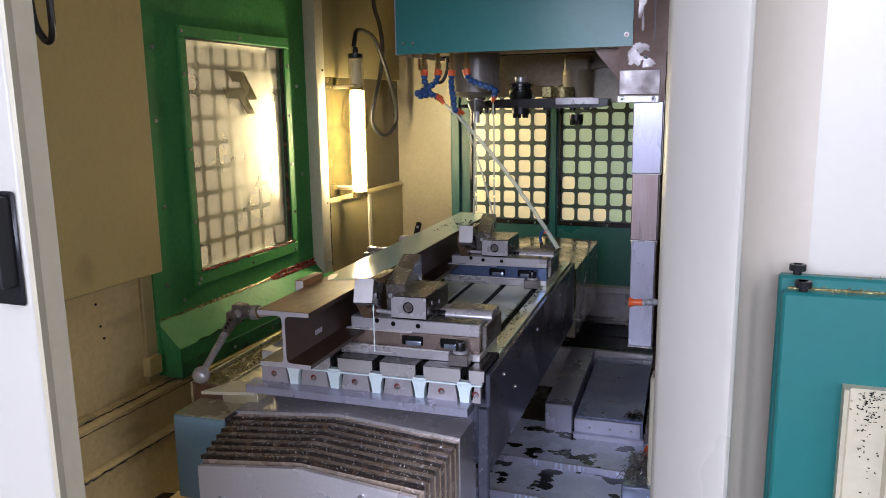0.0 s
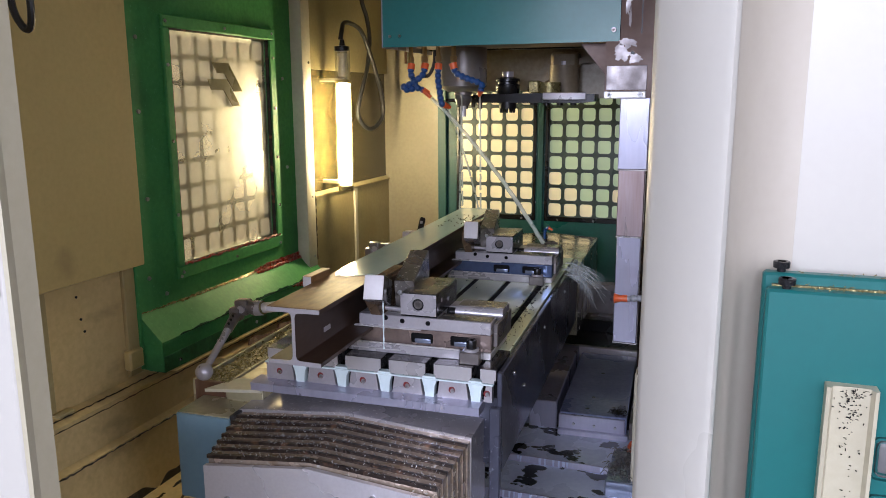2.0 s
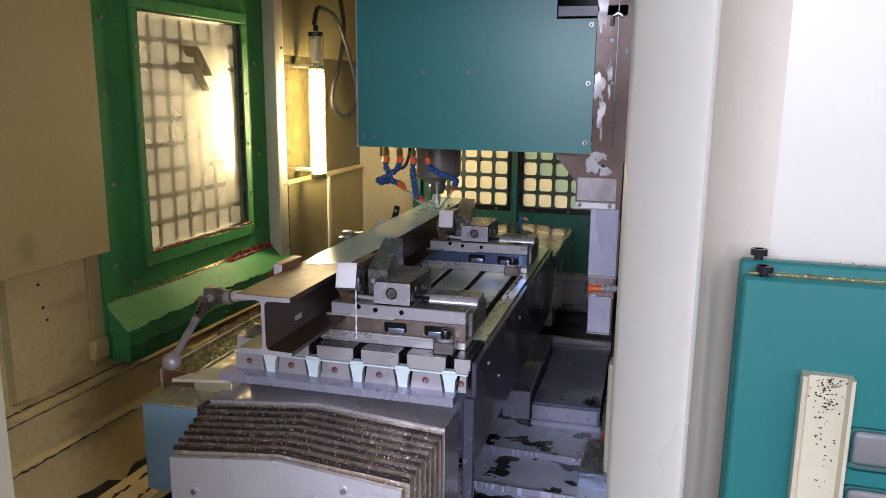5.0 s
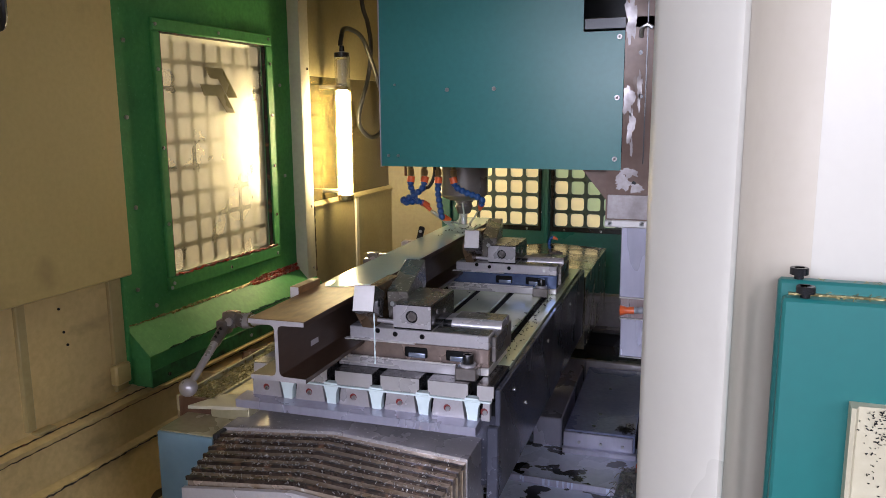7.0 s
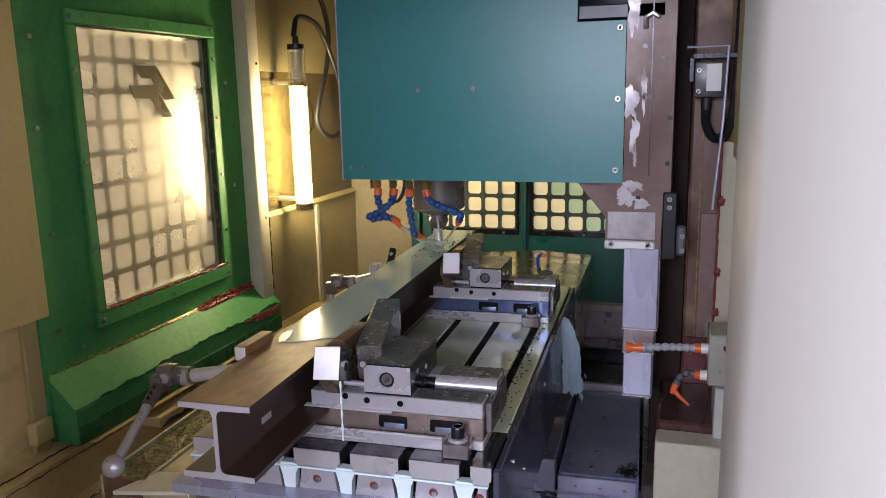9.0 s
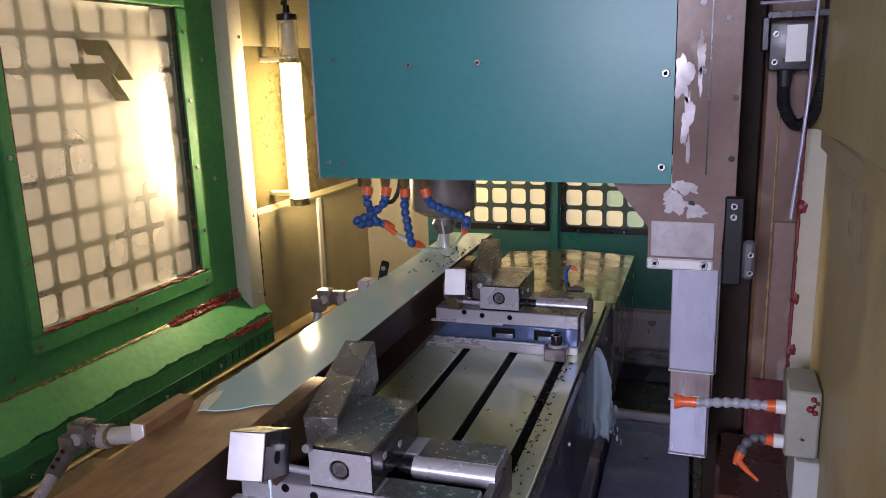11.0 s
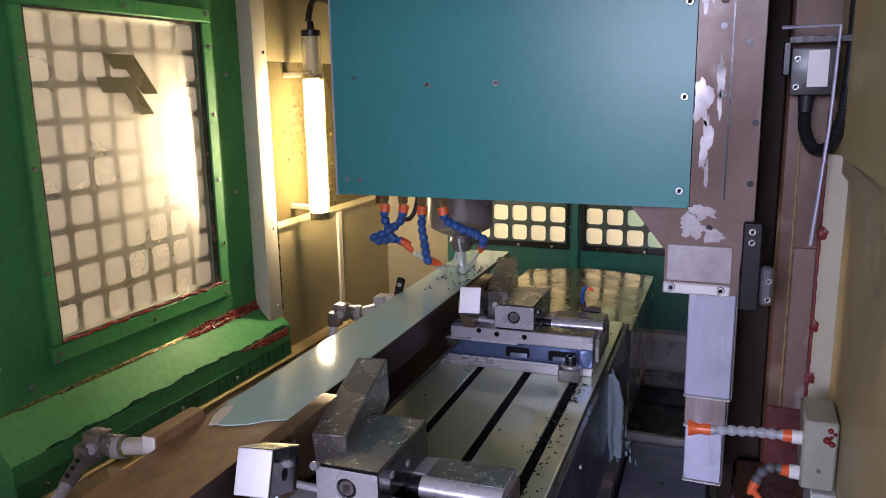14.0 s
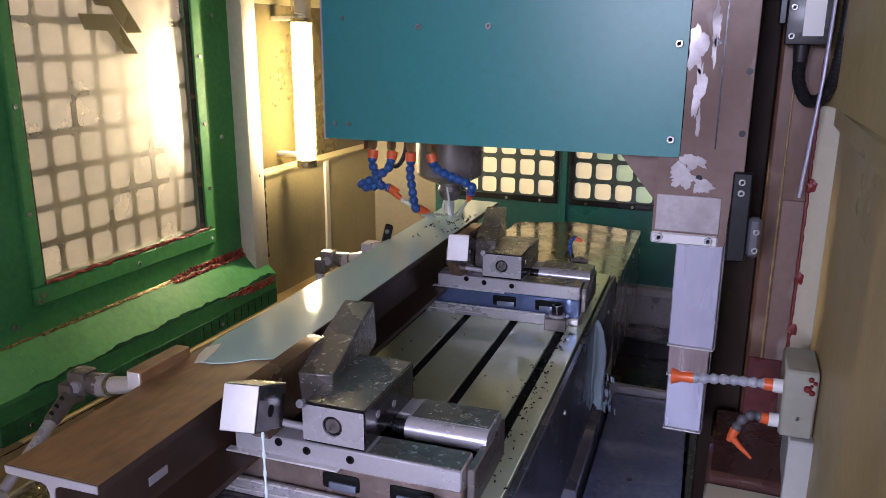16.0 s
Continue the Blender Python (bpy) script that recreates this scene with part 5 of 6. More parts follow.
    if speckle == 1:
        part("drip", tubem([(-0.083, -0.070, 0.192 - 0.0042 * k) for k in range(32)], [0.0025 - 0.0013 * abs(math.sin(0.5 * k)) for k in range(32)], 8), FILM, ob, "white coolant dripping from the jaw")
    return ob


vise(-0.170, -0.022, 1)
vise(-0.158, 0.785, 2)


def clamp(u, v, tall):
    ob = rider("hold_down_clamp", "steel hold-down clamp with a hexagon bolt in the T-slot", "clamp", u, v, TOP, "hold-down clamps")
    part("block", boxm(-0.024, 0.024, -0.022, 0.022, 0.0, tall, 0.002), STEEL_DARK, ob)
    part("washer", tubem([(0, 0, tall), (0, 0, tall + 0.006)], 0.018, 18), STEEL, ob)
    part("bolt", tubem([(0, 0, tall + 0.006), (0, 0, tall + 0.024), (0, 0, tall + 0.026), (0, 0, tall + 0.026), (0, 0, tall + 0.014)], [0.0125, 0.0125, 0.0115, 0.0065, 0.006], 18), BLACK_STEEL, ob)


clamp(-0.054, -0.040, 0.028)
clamp(-0.044, 0.762, 0.028)
for v in (-0.03, 0.80):
    sup = rider("support_block", "blackened steel support block under the beam", "block", -0.372, v, 0.0, "beam supports")
    part("block", boxm(-0.06, -0.012, 0.0, 0.14, TOP, 0.083, 0.003), STEEL_DARK, sup)
lb2 = rider("stop_clip", "small black toggle stop on a steel block beside the beam", "stop", -0.455, 0.74, 0.0)
part("block", boxm(-0.055, 0.022, 0.0, 0.04, TOP, 0.19, 0.003), STEEL, lb2)
part("clip", boxm(-0.02, 0.022, -0.014, 0.0, 0.160, 0.198, 0.004), STEEL_PALE, lb2)
lev = part("lever_plate", boxm(-0.010, 0.010, -0.005, 0.005, 0.0, 0.060, 0.004), BLACK_STEEL, lb2, "black toggle lever")
lev.matrix_basis = pose(0.010, -0.010, 0.186, 0, 14, 0)
for z in (0.016, 0.044):
    screw("screw", lev, (0.0, -0.005, z), (0, -1, 0), 0.005, 0.004)


def hand_screw(u, v, z, reach, ball):
    ob = rider("vise_handle", "worn vise crank joint with a ball-ended handle", "vise handle", u, v, z, "vise handles")
    part("shaft", tubem([(0.03, 0, 0.0), (reach, 0, 0.045)], 0.015, 14), STEEL_PALE, ob)
    part("collar", tubem([(0.024, 0, 0), (0.045, 0, 0.003)], 0.021, 16), STEEL, ob)
    part("collar_ring", tubem([(0.046, 0, 0.003), (0.050, 0, 0.004)], 0.019, 16), SWARF, ob)
    part("yoke", tubem([(-0.006, 0.0, 0.004), (0.028, 0, 0)], [0.016, 0.022], 12), STEEL_DARK, ob)
    part("cross", tubem([(-0.010, -0.024, 0.0), (-0.010, 0.024, 0.0)], 0.011, 12), STEEL, ob)
    part("joint", boxm(-0.034, 0.006, -0.018, 0.018, -0.020, 0.024, 0.007, 2), STEEL_DARK, ob)
    part("lower_yoke", boxm(-0.046, -0.014, -0.030, 0.006, -0.036, 0.004, 0.008, 2), STEEL_DARK, ob)
    if ball:
        e = Vector(ball)
        s = Vector((-0.028, -0.014, -0.016))
        part("socket", tubem([s, s.lerp(e, 0.3)], [0.015, 0.013], 12), STEEL_DARK, ob)
        part("lever", tubem([s.lerp(e, 0.28), s.lerp(e, 0.6), e], [0.0105, 0.0095, 0.0085], 12), STEEL, ob)
        for k in range(3):
            q = s.lerp(e, 0.10 + 0.07 * k)
            part("oil_hole", tubem([q + Vector((0.004, -0.008, 0.010)), q + Vector((0.005, -0.011, 0.014))], 0.0035, 8), BLACK_STEEL, ob)
        bm = bmesh.new()
        bmesh.ops.create_uvsphere(bm, u_segments=24, v_segments=14, radius=0.0225)
        bmesh.ops.translate(bm, verts=bm.verts, vec=e)
        part("ball", bm, STEEL, ob)
    else:
        part("lever", tubem([(-0.03, -0.01, -0.016), (-0.04, -0.03, -0.09)], [0.012, 0.010], 12), STEEL, ob)


hand_screw(-0.745, 0.125, 0.066, 0.28, (-0.012, -0.205, -0.118))
hand_screw(-0.655, 0.885, 0.098, 0.19, None)
noz = rider("small_nozzle", "small blue jointed nozzle with an orange tip behind the vise", "nozzle", -0.056, 0.985, 0.126)
hose(noz, "hose", [(0, 0, 0.012), (-0.004, 0, 0.03), (-0.003, 0, 0.05), (0.006, -0.004, 0.060), (0.014, -0.006, 0.058)], 0.0050, BLUE, ORANGE, 0.010, base_mat=BLACK)
part("foot", tubem([(0.022, 0, -0.094), (0.022, 0, 0.002), (0.022, 0, 0.004), (0.022, 0, 0.012)], [0.020, 0.020, 0.012, 0.010], 14), BLACK_STEEL, noz)
part("ring", tubem([(0.004, -0.004, 0.004), (0.022, -0.016, 0.010), (0.040, -0.004, 0.004)], 0.006, 8), STEEL_DARK, noz)

# ---------------------------------------------------------------- the spindle head
LOW = 1.539
HEAD_MOVES = [(0.0, 0.362), (2.9, 0.362), (3.0, 0.350), (3.1, 0.312), (3.2, 0.262), (3.3, 0.205), (3.4, 0.142), (3.5, 0.078), (3.6, 0.024), (3.7, 0.008), (3.85, 0.001), (4.2, 0.0), (16.0, 0.0)]
head = thing("spindle_head", "teal sheet metal spindle head over a brown scraped slide", "spindle head", at=(-0.53, 2.087, LOW + 0.362))
HX0, HX1 = -0.377, 0.379
part("cover", prismm([(HX0, 0.0), (HX1 - 0.004, 0.0), (HX1, 0.004), (HX1, 0.392), (0.262, 0.392), (0.262, 0.90), (HX0, 0.90)], 0.0, 0.004, "y"), TEAL, head, "teal front cover")
part("side_cover", boxm(HX0 - 0.004, HX0, -0.001, 0.46, -0.002, 0.90), GUARD, head, "pale side cover")
part("cover_lining", boxm(HX0 + 0.002, 0.44, 0.43, 0.46, 0.01, 0.90), BLACK_STEEL, head)
part("cover_floor", boxm(HX0 + 0.002, 0.33, 0.006, 0.42, 0.014, 0.03), CASTING, head)
for x, z, r in ((-0.327, 0.255, 0.004), (-0.152, 0.237, 0.0065), (-0.002, 0.238, 0.0065), (0.363, 0.207, 0.0075), (0.361, 0.033, 0.0075), (-0.352, 0.034, 0.005), (-0.318, 0.034, 0.005), (0.365, 0.375, 0.0075)):
    screw("screw", head, (x, 0.0, z), (0, -1, 0), r, 0.005)
part("slide_plate", prismm([(HX1 + 0.002, 0.0), (0.340, 0.0), (0.340, -0.163), (0.474, -0.163), (0.480, -0.02), (0.495, -0.02), (0.495, 0.90), (HX1 + 0.002, 0.90)], -0.004, 0.012, "y"), PRIMER, head, "brown slide plate with scraped bare patches")
part("slide_flank", boxm(0.482, 0.496, 0.012, 0.22, -0.02, 0.90), PRIMER, head)
part("slide_groove", boxm(0.440, 0.443, -0.0055, -0.004, 0.02, 0.90), BLACK_STEEL, head)
part("pale_plate", boxm(0.345, 0.462, -0.0065, -0.0042, -0.140, -0.070, 0.001), SCRAPED, head, "pale scuffed metal")
strip = part("bottom_strip", boxm(0.339, 0.462, -0.010, -0.0045, -0.165, -0.143, 0.003), STEEL_PALE, head)
for x in (0.355, 0.445):
    screw("screw", strip, (x, -0.010, -0.153), (0, -1, 0), 0.0075, 0.005)
for x, z in ((0.418, -0.035), (0.485, 0.05), (0.47, 0.30), (0.425, 0.33), (0.487, 0.16), (0.43, 0.21)):
    part("hole", tubem([(x, -0.0048, z), (x, -0.004, z)], 0.006, 10), BLACK_STEEL, head)


def scraped_patch(x, z, w, h, seed, n=44):
    """A patch with an uneven outline where the paint is scraped to bare metal."""
    outline = []
    for k in range(n):
        a = 2 * math.pi * k / n
        q = 0.75 + 0.55 * noise.noise(Vector((1.6 * math.cos(a) + seed, 1.6 * math.sin(a), seed))) + 0.25 * noise.noise(Vector((5 * math.cos(a), 5 * math.sin(a), seed + 3)))
        outline.append((x + w * q * math.cos(a), z + h * q * math.sin(a)))
    part("scraped_patch", prismm(outline, -0.0052, -0.0038, "y"), SCRAPED, head, "bare scraped metal", smooth=False)


for k, (x, z, w, h) in enumerate(((0.397, 0.195, 0.018, 0.045), (0.424, 0.245, 0.010, 0.045), (0.425, 0.195, 0.007, 0.028), (0.404, 0.120, 0.012, 0.055), (0.408, 0.065, 0.006, 0.030), (0.408, -0.005, 0.030, 0.018), (0.388, -0.035, 0.036, 0.032), (0.425, -0.05, 0.022, 0.016), (0.395, 0.42, 0.020, 0.09), (0.43, 0.62, 0.016, 0.07))):
    scraped_patch(x, z, w, h, 1.7 * k + 0.4)
part("gusset", prismm([(0.255, 0.0), (0.341, 0.0), (0.341, -0.105)], 0.06, 0.10, "y"), PRIMER, head, "brown triangular gusset")
brk = part("cable_bracket", boxm(0.478, 0.512, -0.022, -0.005, -0.185, -0.018, 0.003), BLACK_STEEL, head, "black bracket")
part("dog", boxm(0.512, 0.535, -0.020, 0.0, -0.175, -0.10, 0.006), GREY_DARK, brk)
for z in (-0.035, -0.055):
    screw("screw", brk, (0.494, -0.022, z), (0, -1, 0), 0.0065, 0.005)
for z in (-0.125, -0.16):
    screw("screw", brk, (0.527, -0.020, z), (0, -1, 0), 0.006, 0.005)
tr = part("cable_tray", boxm(0.264, 0.47, -0.004, 0.05, 0.396, 0.43, 0.003), BLACK_STEEL, head, "black notch above the cover")
part("hook", tubem([(0.425, -0.01, 0.37), (0.425, -0.012, 0.395), (0.44, -0.012, 0.405), (0.455, -0.01, 0.395)], 0.006, 8), CHROME, tr)
SX, SY = -0.215, 0.347
part("spindle_nose", tubem([(SX, SY, 0.02), (SX, SY, -0.120), (SX, SY, -0.128), (SX, SY, -0.14)], [0.086, 0.086, 0.078, 0.055], 28), surface("grey_spindle_paint", (0.22, 0.2, 0.19), 0.4, 0.3, dark=(0.14, 0.12, 0.11), amount=0.3), head)
part("tool_holder", tubem([(SX, SY, -0.14), (SX, SY, -0.150), (SX, SY, -0.152), (SX, SY, -0.165), (SX, SY, -0.19)], [0.033, 0.033, 0.027, 0.032, 0.022], 20), STEEL_DARK, head)
part("cutter", tubem([(SX, SY, -0.19), (SX, SY, -0.2305)], [0.012, 0.012], 14), STEEL_PALE, head, "bright end mill")
for x in (-0.345, -0.295, -0.245, -0.190):
    part("fitting", tubem([(x, 0.165, 0.01), (x, 0.165, -0.022), (x, 0.165, -0.023), (x, 0.165, -0.040), (x, 0.165, -0.041), (x, 0.165, -0.054)], [0.0085, 0.0085, 0.0125, 0.0125, 0.009, 0.009], 6), surface("brass_fitting", (0.5, 0.36, 0.2), 0.3, 0.9, amount=0.3), head)
part("cock", boxm(-0.368, -0.360, 0.16, 0.17, -0.045, -0.005, 0.002), surface("brown_cock", (0.2, 0.09, 0.05), 0.4, 0.5), head)
hose(head, "hose", [(-0.345, 0.165, -0.058), (-0.345, 0.160, -0.078), (-0.337, 0.155, -0.09), (-0.328, 0.15, -0.105)], 0.0100, BLUE, BLUE, 0.019, base_mat=ORANGE)
hose(head, "hose", [(-0.295, 0.165, -0.058), (-0.300, 0.155, -0.085), (-0.330, 0.14, -0.110), (-0.362, 0.135, -0.125), (-0.350, 0.14, -0.133), (-0.320, 0.15, -0.128), (-0.300, 0.16, -0.135)], 0.0100, BLUE, ORANGE, 0.019, base_mat=ORANGE)
part("orange_tip", tubem([(-0.300, 0.16, -0.135), (-0.275, 0.17, -0.160)], [0.008, 0.007], 10), ORANGE, head)
hose(head, "hose", [(-0.245, 0.165, -0.058), (-0.247, 0.165, -0.095), (-0.243, 0.167, -0.13), (-0.236, 0.17, -0.178), (-0.228, 0.18, -0.186)], 0.0100, BLUE, ORANGE, 0.019, base_mat=ORANGE)
hose(head, "hose", [(-0.190, 0.165, -0.058), (-0.182, 0.165, -0.078), (-0.150, 0.165, -0.095), (-0.110, 0.165, -0.108), (-0.092, 0.17, -0.120), (-0.098, 0.18, -0.136)], 0.0100, BLUE, ORANGE, 0.019, base_mat=ORANGE)
part("loop_hose", tubem(curve_pts([(-0.27, 0.2, 0.0), (-0.275, 0.2, -0.05), (-0.295, 0.2, -0.085), (-0.325, 0.2, -0.085)]), 0.006, 8), BLACK, head)

# telescopic cover of the upright way: three nested sections
up1 = thing("upright_cover", "brushed steel upper section of the telescopic column cover", "way cover", "column cover sections", at=(-0.1, 2.06, LOW + 0.362 - 0.163))
part("shell", boxm(-0.043, 0.043, 0.033, 0.07, -0.212, 0.03, 0.002), GUARD, up1)
part("bottom_lip", boxm(-0.044, 0.044, 0.0305, 0.068, -0.216, -0.2125, 0.001), STEEL_PALE, up1)
part("folded_edge", boxm(0.0435, 0.047, 0.031, 0.07, -0.212, 0.03, 0.001), STEEL_DARK, up1)
up2 = thing("upright_cover", "brownish middle section of the telescopic column cover", "way cover", "column cover sections", at=(-0.1, 2.06, 1.32))
part("shell", boxm(-0.0405, 0.038, 0.036, 0.074, 0.0, 0.24, 0.002), surface("stained_guard_steel", (0.40, 0.34, 0.36), 0.34, 0.7, dark=(0.26, 0.18, 0.17), big=8, amount=0.5, stretch=(3, 3, 0.2)), up2)
part("bottom_lip", boxm(-0.0415, 0.039, 0.0335, 0.072, -0.004, -0.0005, 0.001), STEEL_PALE, up2)
part("folded_edge", boxm(0.0385, 0.0415, 0.034, 0.074, 0.0, 0.24, 0.001), STEEL_DARK, up2)
up3 = thing("upright_cover", "brushed steel lower section of the telescopic column cover", "way cover", "column cover sections", at=(-0.1, 2.06, 0.98))
part("shell", boxm(-0.038, 0.034, 0.039, 0.08, 0.0, 0.36, 0.002), GUARD, up3)
part("bottom_lip", boxm(-0.039, 0.035, 0.0365, 0.078, -0.004, -0.0005, 0.001), STEEL_PALE, up3)
part("folded_edge", boxm(0.0345, 0.0375, 0.037, 0.08, 0.0, 0.36, 0.001), STEEL_DARK, up3)

# tool changer behind the head
atc = thing("tool_changer", "cream cast tool changer housing", "tool changer", at=(-0.45, 2.74, 1.78))
part("housing", prismm([(-0.30, 0.16), (0.30, 0.16), (0.30, -0.02), (0.14, -0.045), (-0.02, -0.03), (-0.10, 0.02), (-0.24, 0.03), (-0.30, 0.06)], 0.05, 0.912, "y"), CASTING, atc)
part("shelf", prismm([(-0.12, 0.02), (0.06, 0.105), (0.20, 0.11), (0.20, 0.095), (0.08, 0.085), (-0.08, 0.01)], 0.0, 0.06, "y"), CASTING, atc)
part("neck", boxm(-0.03, 0.07, -0.04, 0.06, 0.07, 0.13, 0.01), CASTING, atc)
part("stub", tubem([(0.02, -0.02, 0.08), (0.02, -0.02, -0.035)], 0.055, 24), CASTING, atc)
arm = thing("tool_swing", "black double tool changer arm with a bright blade", "tool changer", at=(-0.62, 2.62, 1.735))
part("bar", prismm([(-0.24, -0.008), (-0.20, -0.014), (0.28, -0.016), (0.33, -0.010), (0.33, 0.016), (0.10, 0.020), (-0.10, 0.018), (-0.20, 0.002), (-0.24, 0.0)], -0.05, 0.05, "y"), BLACK_STEEL, arm)
part("ring", tubem([(0.155, 0, 0.02), (0.155, 0, 0.06)], 0.042, 20), SWARF, arm, "brass-coloured ring")
part("bright_blade", boxm(0.14, 0.30, -0.056, -0.051, -0.004, 0.022, 0.002), STEEL, arm, "bright steel blade")
for k in range(4):
    part("stud", tubem([(-0.19 + 0.028 * k, -0.03, -0.008), (-0.19 + 0.028 * k, -0.03, -0.032 - 0.006 * (k % 2))], 0.008, 10), BLACK_STEEL, arm)
    part("stud", tubem([(0.10 + 0.05 * k, -0.03, -0.014), (0.10 + 0.05 * k, -0.03, -0.024)], 0.012, 10), BLACK_STEEL, arm)
part("brass_lock", boxm(0.085, 0.125, -0.05, 0.0, 0.021, 0.066, 0.004), SWARF, arm, "brass-coloured lock")


def held_tool(x, y, z, big):
    tl = thing("tool_holder", "black tool holder with a grooved flange and a toothed cutter", "tool", "held tools", at=(x, y, z))
    part("flange", tubem([(0, 0, 0.080), (0, 0, 0.074), (0, 0, 0.064), (0, 0, 0.062), (0, 0, 0.054), (0, 0, 0.052), (0, 0, 0.030), (0, 0, 0.018)], [0.026, 0.046 * big, 0.046 * big, 0.038 * big, 0.038 * big, 0.046 * big, 0.046 * big, 0.040 * big], 24), BLACK_STEEL, tl)
    part("collar", tubem([(0, 0, 0.082), (0, 0, 0.10)], 0.022, 16), STEEL, tl)
    part("cutter", tubem([(0, 0, -0.012), (0, 0, -0.036)], 0.034 * big, 16), BLACK_STEEL, tl)
    for k in range(9):
        a = 2 * math.pi * k / 9
        part("tooth", tubem([(0.026 * big * math.cos(a), 0.026 * big * math.sin(a), -0.034), (0.026 * big * math.cos(a), 0.026 * big * math.sin(a), -0.052)], [0.006, 0.004], 6), BLACK_STEEL, tl)
    return tl


held_tool(-0.621, 2.60, 1.735, 1.0)
tool2 = held_tool(-0.43, 2.72, 1.735, 0.8)
cov = thing("changer_cover", "cream cast cover sloping down over the tool changer", "cover", at=(-0.5, 2.83, 1.85))
part("wedge", prismm([(-0.31, -0.085), (-0.10, -0.085), (-0.07, -0.030), (0.03, 0.035), (0.19, 0.062), (0.21, 0.085), (0.21, 0.20), (-0.31, 0.20)], 0.0, 0.03, "y"), CASTING, cov)
part("front_box", boxm(-0.02, 0.19, -0.03, 0.0, -0.06, 0.038, 0.008, 2), CASTING, cov)
for x, z in ((-0.20, -0.015), (-0.12, -0.018), (0.0, 0.06)):
    screw("screw", cov, (x, 0.0, z), (0, -1, 0), 0.006, 0.005, BLACK_STEEL)

# ---------------------------------------------------------------- coolant in rigid pieces
def jet_piece(r0, r1, length, material, name="coolant_jet", label="pale green coolant jet"):
    ob = thing(name, label, "coolant", "coolant jets")
    n = 6
    rr = random.Random(len(JETS))
    part("water", tubem([(rr.uniform(-1, 1) * r0 * 0.15, rr.uniform(-1, 1) * r0 * 0.15, -length * k / n) for k in range(n + 1)], [r0 + (r1 - r0) * k / n for k in range(n + 1)], 8), material, ob)
    return ob


JETS = []
# per jet: nozzle in head space, target with the head up, target with the head down, thickness, pieces
for tip, high, low, r, n in (((-0.270, 0.172, -0.165), (-0.40, 2.27, 1.245), (-0.770, 2.37, 1.312), 0.0062, 9),
                             ((-0.222, 0.19, -0.195), (-0.70, 2.50, 1.310), (-0.745, 2.41, 1.310), 0.0030, 7),
                             ((-0.215, 0.33, -0.150), (-0.76, 2.44, 1.310), (-0.765, 2.43, 1.310), 0.0028, 7),
                             ((-0.205, 0.30, -0.150), (-0.80, 2.60, 1.30), (-0.735, 2.42, 1.310), 0.0028, 7),
                             ((-0.104, 0.19, -0.150), (-0.69, 2.48, 1.310), (-0.720, 2.42, 1.310), 0.0030, 7)):
    for k in range(n):
        JETS.append((None, tip, high, low, k / n, 1.0 / n))
        ob = jet_piece(r * (1 + 0.25 * k / n), r * (1 + 0.25 * (k + 1) / n), 0.70 / n if r > 0.005 else 0.46 / n, JET)
        JETS[-1] = (ob, tip, high, low, k / n, 1.0 / n)


def sheet(name, label, fall, reach, material, seed, n=18):
    """A falling curtain of coolant with ragged edges, arching outward along +x."""
    ob = thing(name, label, "coolant", "coolant curtains")
    rr = random.Random(seed)
    bm = bmesh.new()
    rows = []
    for i in range(n + 1):
        s = i / n
        out = 0.012 + reach * s ** 0.55 * (1 + rr.uniform(-0.05, 0.05)) - 0.35 * reach * max(0.0, s - 0.6)
        inn = reach * 0.25 * s * (1 + rr.uniform(-0.2, 0.2))
        rows.append([bm.verts.new((inn + (out - inn) * j / 7, 0.006 * math.sin(j * 1.3 + 3.2 * s + seed) * s + 0.015 * s * (j / 7), -fall * s ** 1.35 * (1 + rr.uniform(-0.03, 0.03) * (i == n)))) for j in range(8)])
    for a, b in zip(rows, rows[1:]):
        for j in range(7):
            bm.faces.new((a[j], a[j + 1], b[j + 1], b[j]))
    for k in range(14):
        s = rr.uniform(0.6, 1.1)
        p = Vector((reach * rr.uniform(0.6, 1.15), rr.uniform(-0.03, 0.03), -fall * s))
        tube(bm, [p, p + Vector((0.002, 0, -rr.uniform(0.008, 0.02)))], rr.uniform(0.001, 0.003), 5)
    part("water", bm, material, ob)
    return ob


def spray(fall, reach, seed, n=30):
    """Thrown coolant: many thin strands and drops arching outward along +x."""
    ob = thing("coolant_spray", "white coolant spray thrown off the end of the table", "coolant", "coolant sprays")
    rr = random.Random(seed)
    bm = bmesh.new()
    for _ in range(n):
        w = rr.uniform(0.55, 1.0)
        y = rr.gauss(0, 0.02)
        a, b = rr.uniform(0.0, 0.35), rr.uniform(0.4, 0.75)
        r = rr.uniform(0.0005, 0.0015)
        pts = []
        for k in range(6):
            s = min(1.0, a + b * k / 5)
            pts.append((reach * w * s, y * (1 + s), fall * (0.25 * s - 1.25 * s * s * (1.3 - 0.5 * w))))
        tube(bm, pts, [r * (0.3 + 0.9 * math.sin(math.pi * (k + 0.5) / 6)) for k in range(6)], 5)
    tagged(part("water", bm, SPRAY, ob), kind="stuff")
    return ob


CURTAINS = [sheet("coolant_curtain", "milky blue coolant curtain pouring off the table edge", 0.215, 0.068, WATER_MILKY, 1),
            sheet("coolant_curtain", "milky blue coolant curtain pouring off the table edge", 0.235, 0.055, WATER_MILKY, 2),
            spray(0.16, 0.17, 3), spray(0.20, 0.13, 5), spray(0.12, 0.15, 6)]


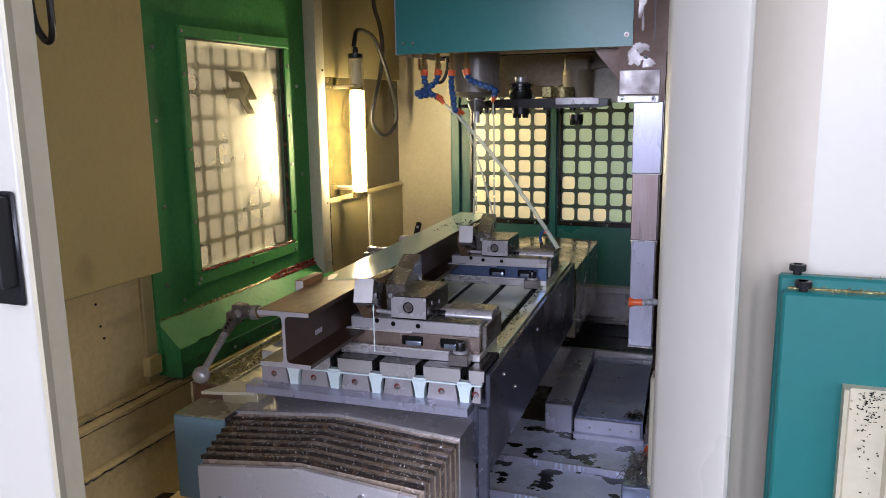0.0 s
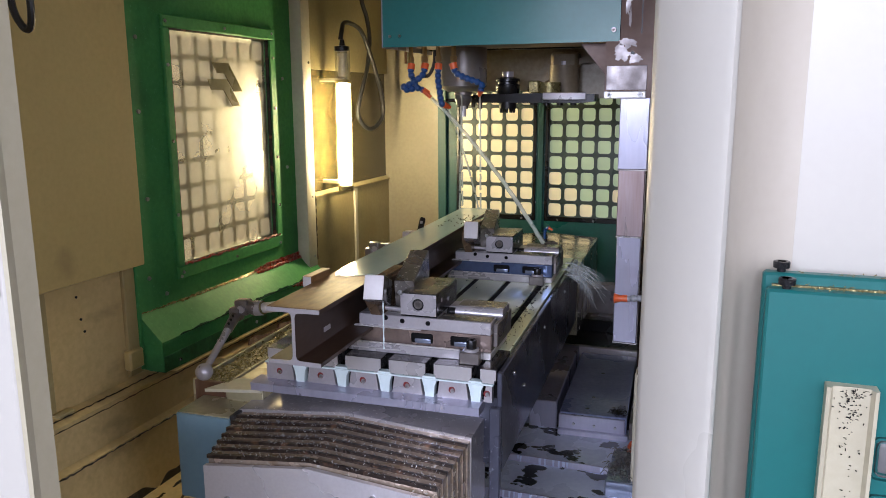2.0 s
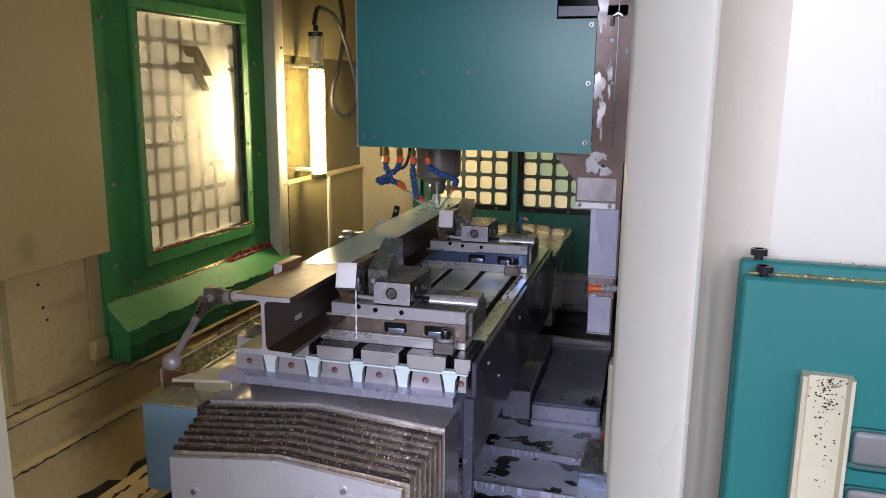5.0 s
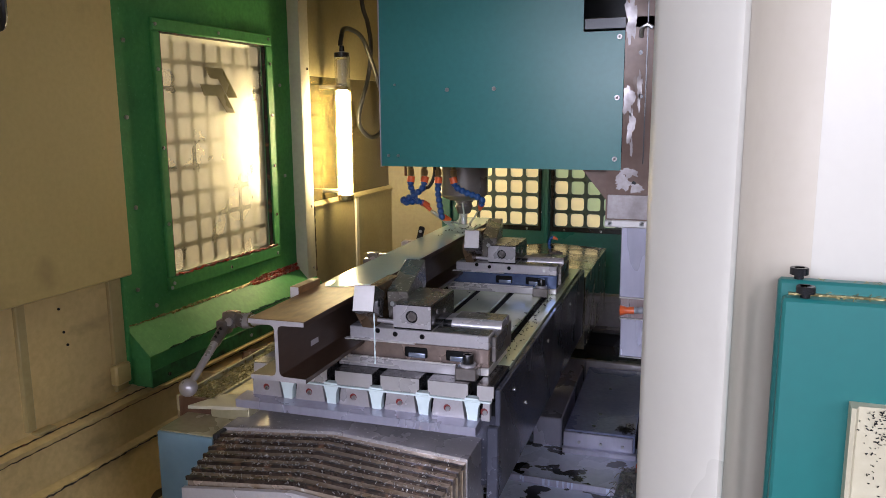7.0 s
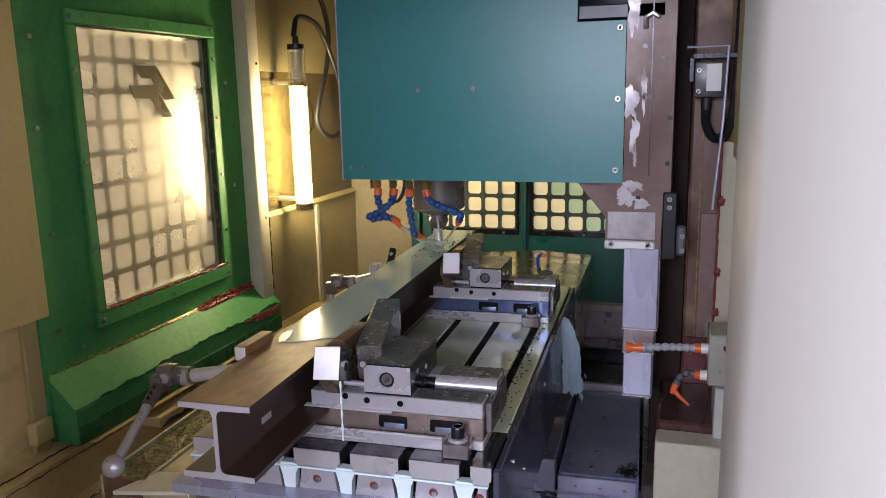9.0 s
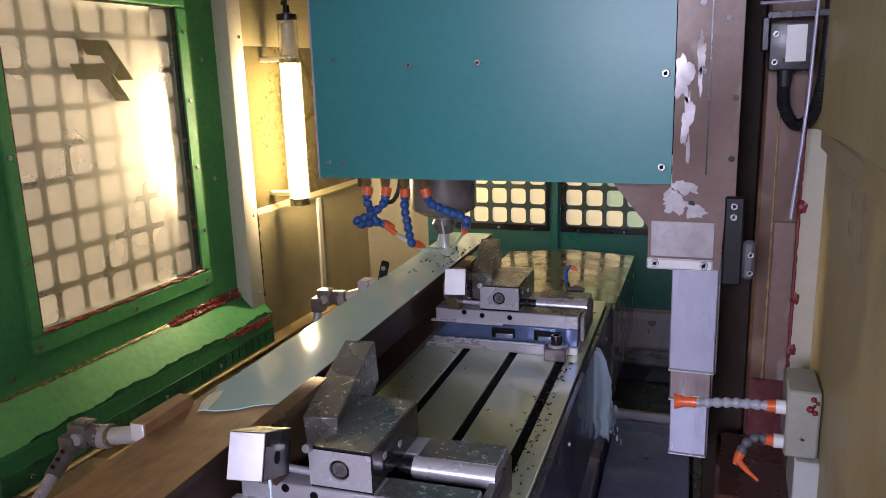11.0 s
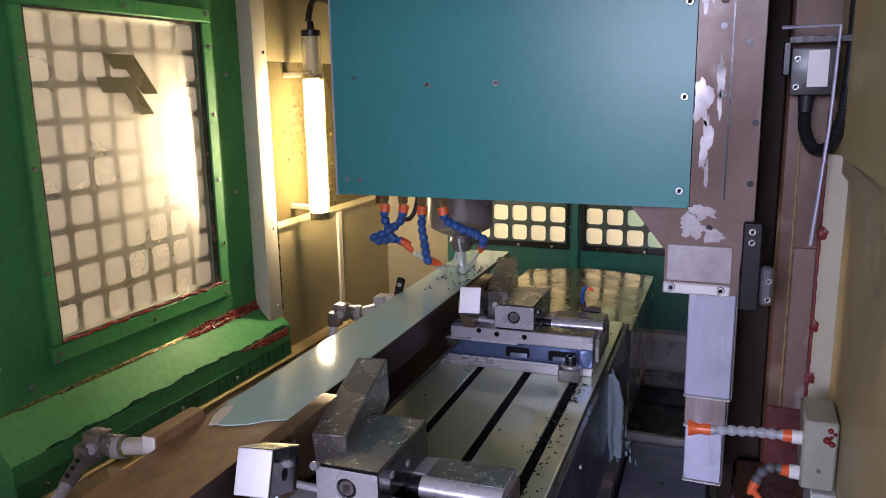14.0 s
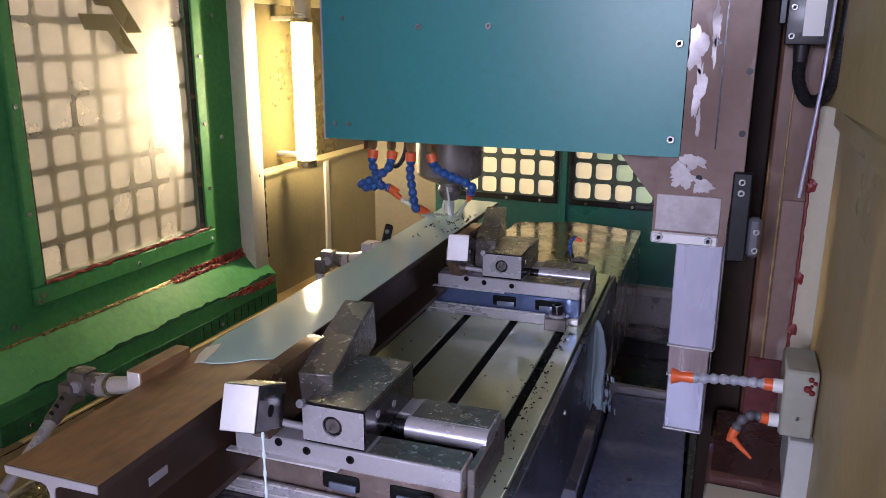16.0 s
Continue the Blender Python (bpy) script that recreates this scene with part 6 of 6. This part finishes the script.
def motions():
    """All that moves: the table with its riders, the head with its covers, the changer's tool, the coolant."""
    for ob, local in RIDERS:
        walk(ob, [(t, table_pose(dx, dy) @ local) for t, dx, dy in TABLE_MOVES])
    walk(head, [(t, pose(-0.53, 2.087, LOW + h)) for t, h in HEAD_MOVES])
    walk(up1, [(t, pose(-0.1, 2.06, LOW + h - 0.163)) for t, h in HEAD_MOVES])
    walk(up2, [(t, pose(-0.1, 2.06, 1.10 + 0.22 * h / 0.362)) for t, h in HEAD_MOVES])
    walk(tool2, [(0.0, pose(-0.43, 2.72, 1.705)), (0.3, pose(-0.43, 2.72, 1.715)), (0.6, pose(-0.43, 2.72, 1.775)), (16.0, pose(-0.43, 2.72, 1.775))])
    for ob, tip, high, low, s, ds in JETS:
        rows = []
        for t, h in HEAD_MOVES:
            a = Vector((-0.53, 2.087, LOW + h)) + Vector(tip)
            b = Vector(low).lerp(Vector(high), h / 0.362)
            sag = 0.10 * h / 0.362

            def at(q):
                return a.lerp(b, q) + Vector((0, 0, sag * 4 * q * (1 - q) * 0.35))
            p, q = at(s), at(s + ds)
            rows.append((t, Matrix.Translation(p) @ (q - p).to_track_quat("-Z", "Y").to_matrix().to_4x4()))
        walk(ob, rows)
    base_c = table_pose(0, 0.01)
    rr = random.Random(4)
    for i, (u, v, z) in enumerate(((0.028, 0.84, 0.024), (0.026, 0.88, 0.022), (0.015, 0.92, 0.05), (0.015, 0.95, 0.065), (0.015, 0.88, 0.035))):
        rows = []
        for k in range(33):
            t = 0.5 * k
            early = max(0.0, min(1.0, (7.5 - t) / 0.8))
            j = rr.uniform(-1, 1)
            if i < 2:
                turn = {11.0: 35, 13.0: 30, 13.5: 15, 14.0: 50, 15.0: 10, 15.5: 66, 16.0: 45}.get(t, 0)
                m = pose(u - 0.16 * early, v + 0.010 * j, z, 0, 2.5 * j, turn + 7 * j + 10 * (i - 0.5))
            else:
                on = max(0.0, min(1.0, t / 0.5, (3.0 - t) / 0.5))
                m = pose(u + 0.006 * j - 0.26 * (1 - on), v + 0.02 * j, z - 0.13 * (1 - on), 0, -14 + 8 * j, 10 * j)
            rows.append((t, base_c @ m))
        walk(CURTAINS[i], rows)


motions()
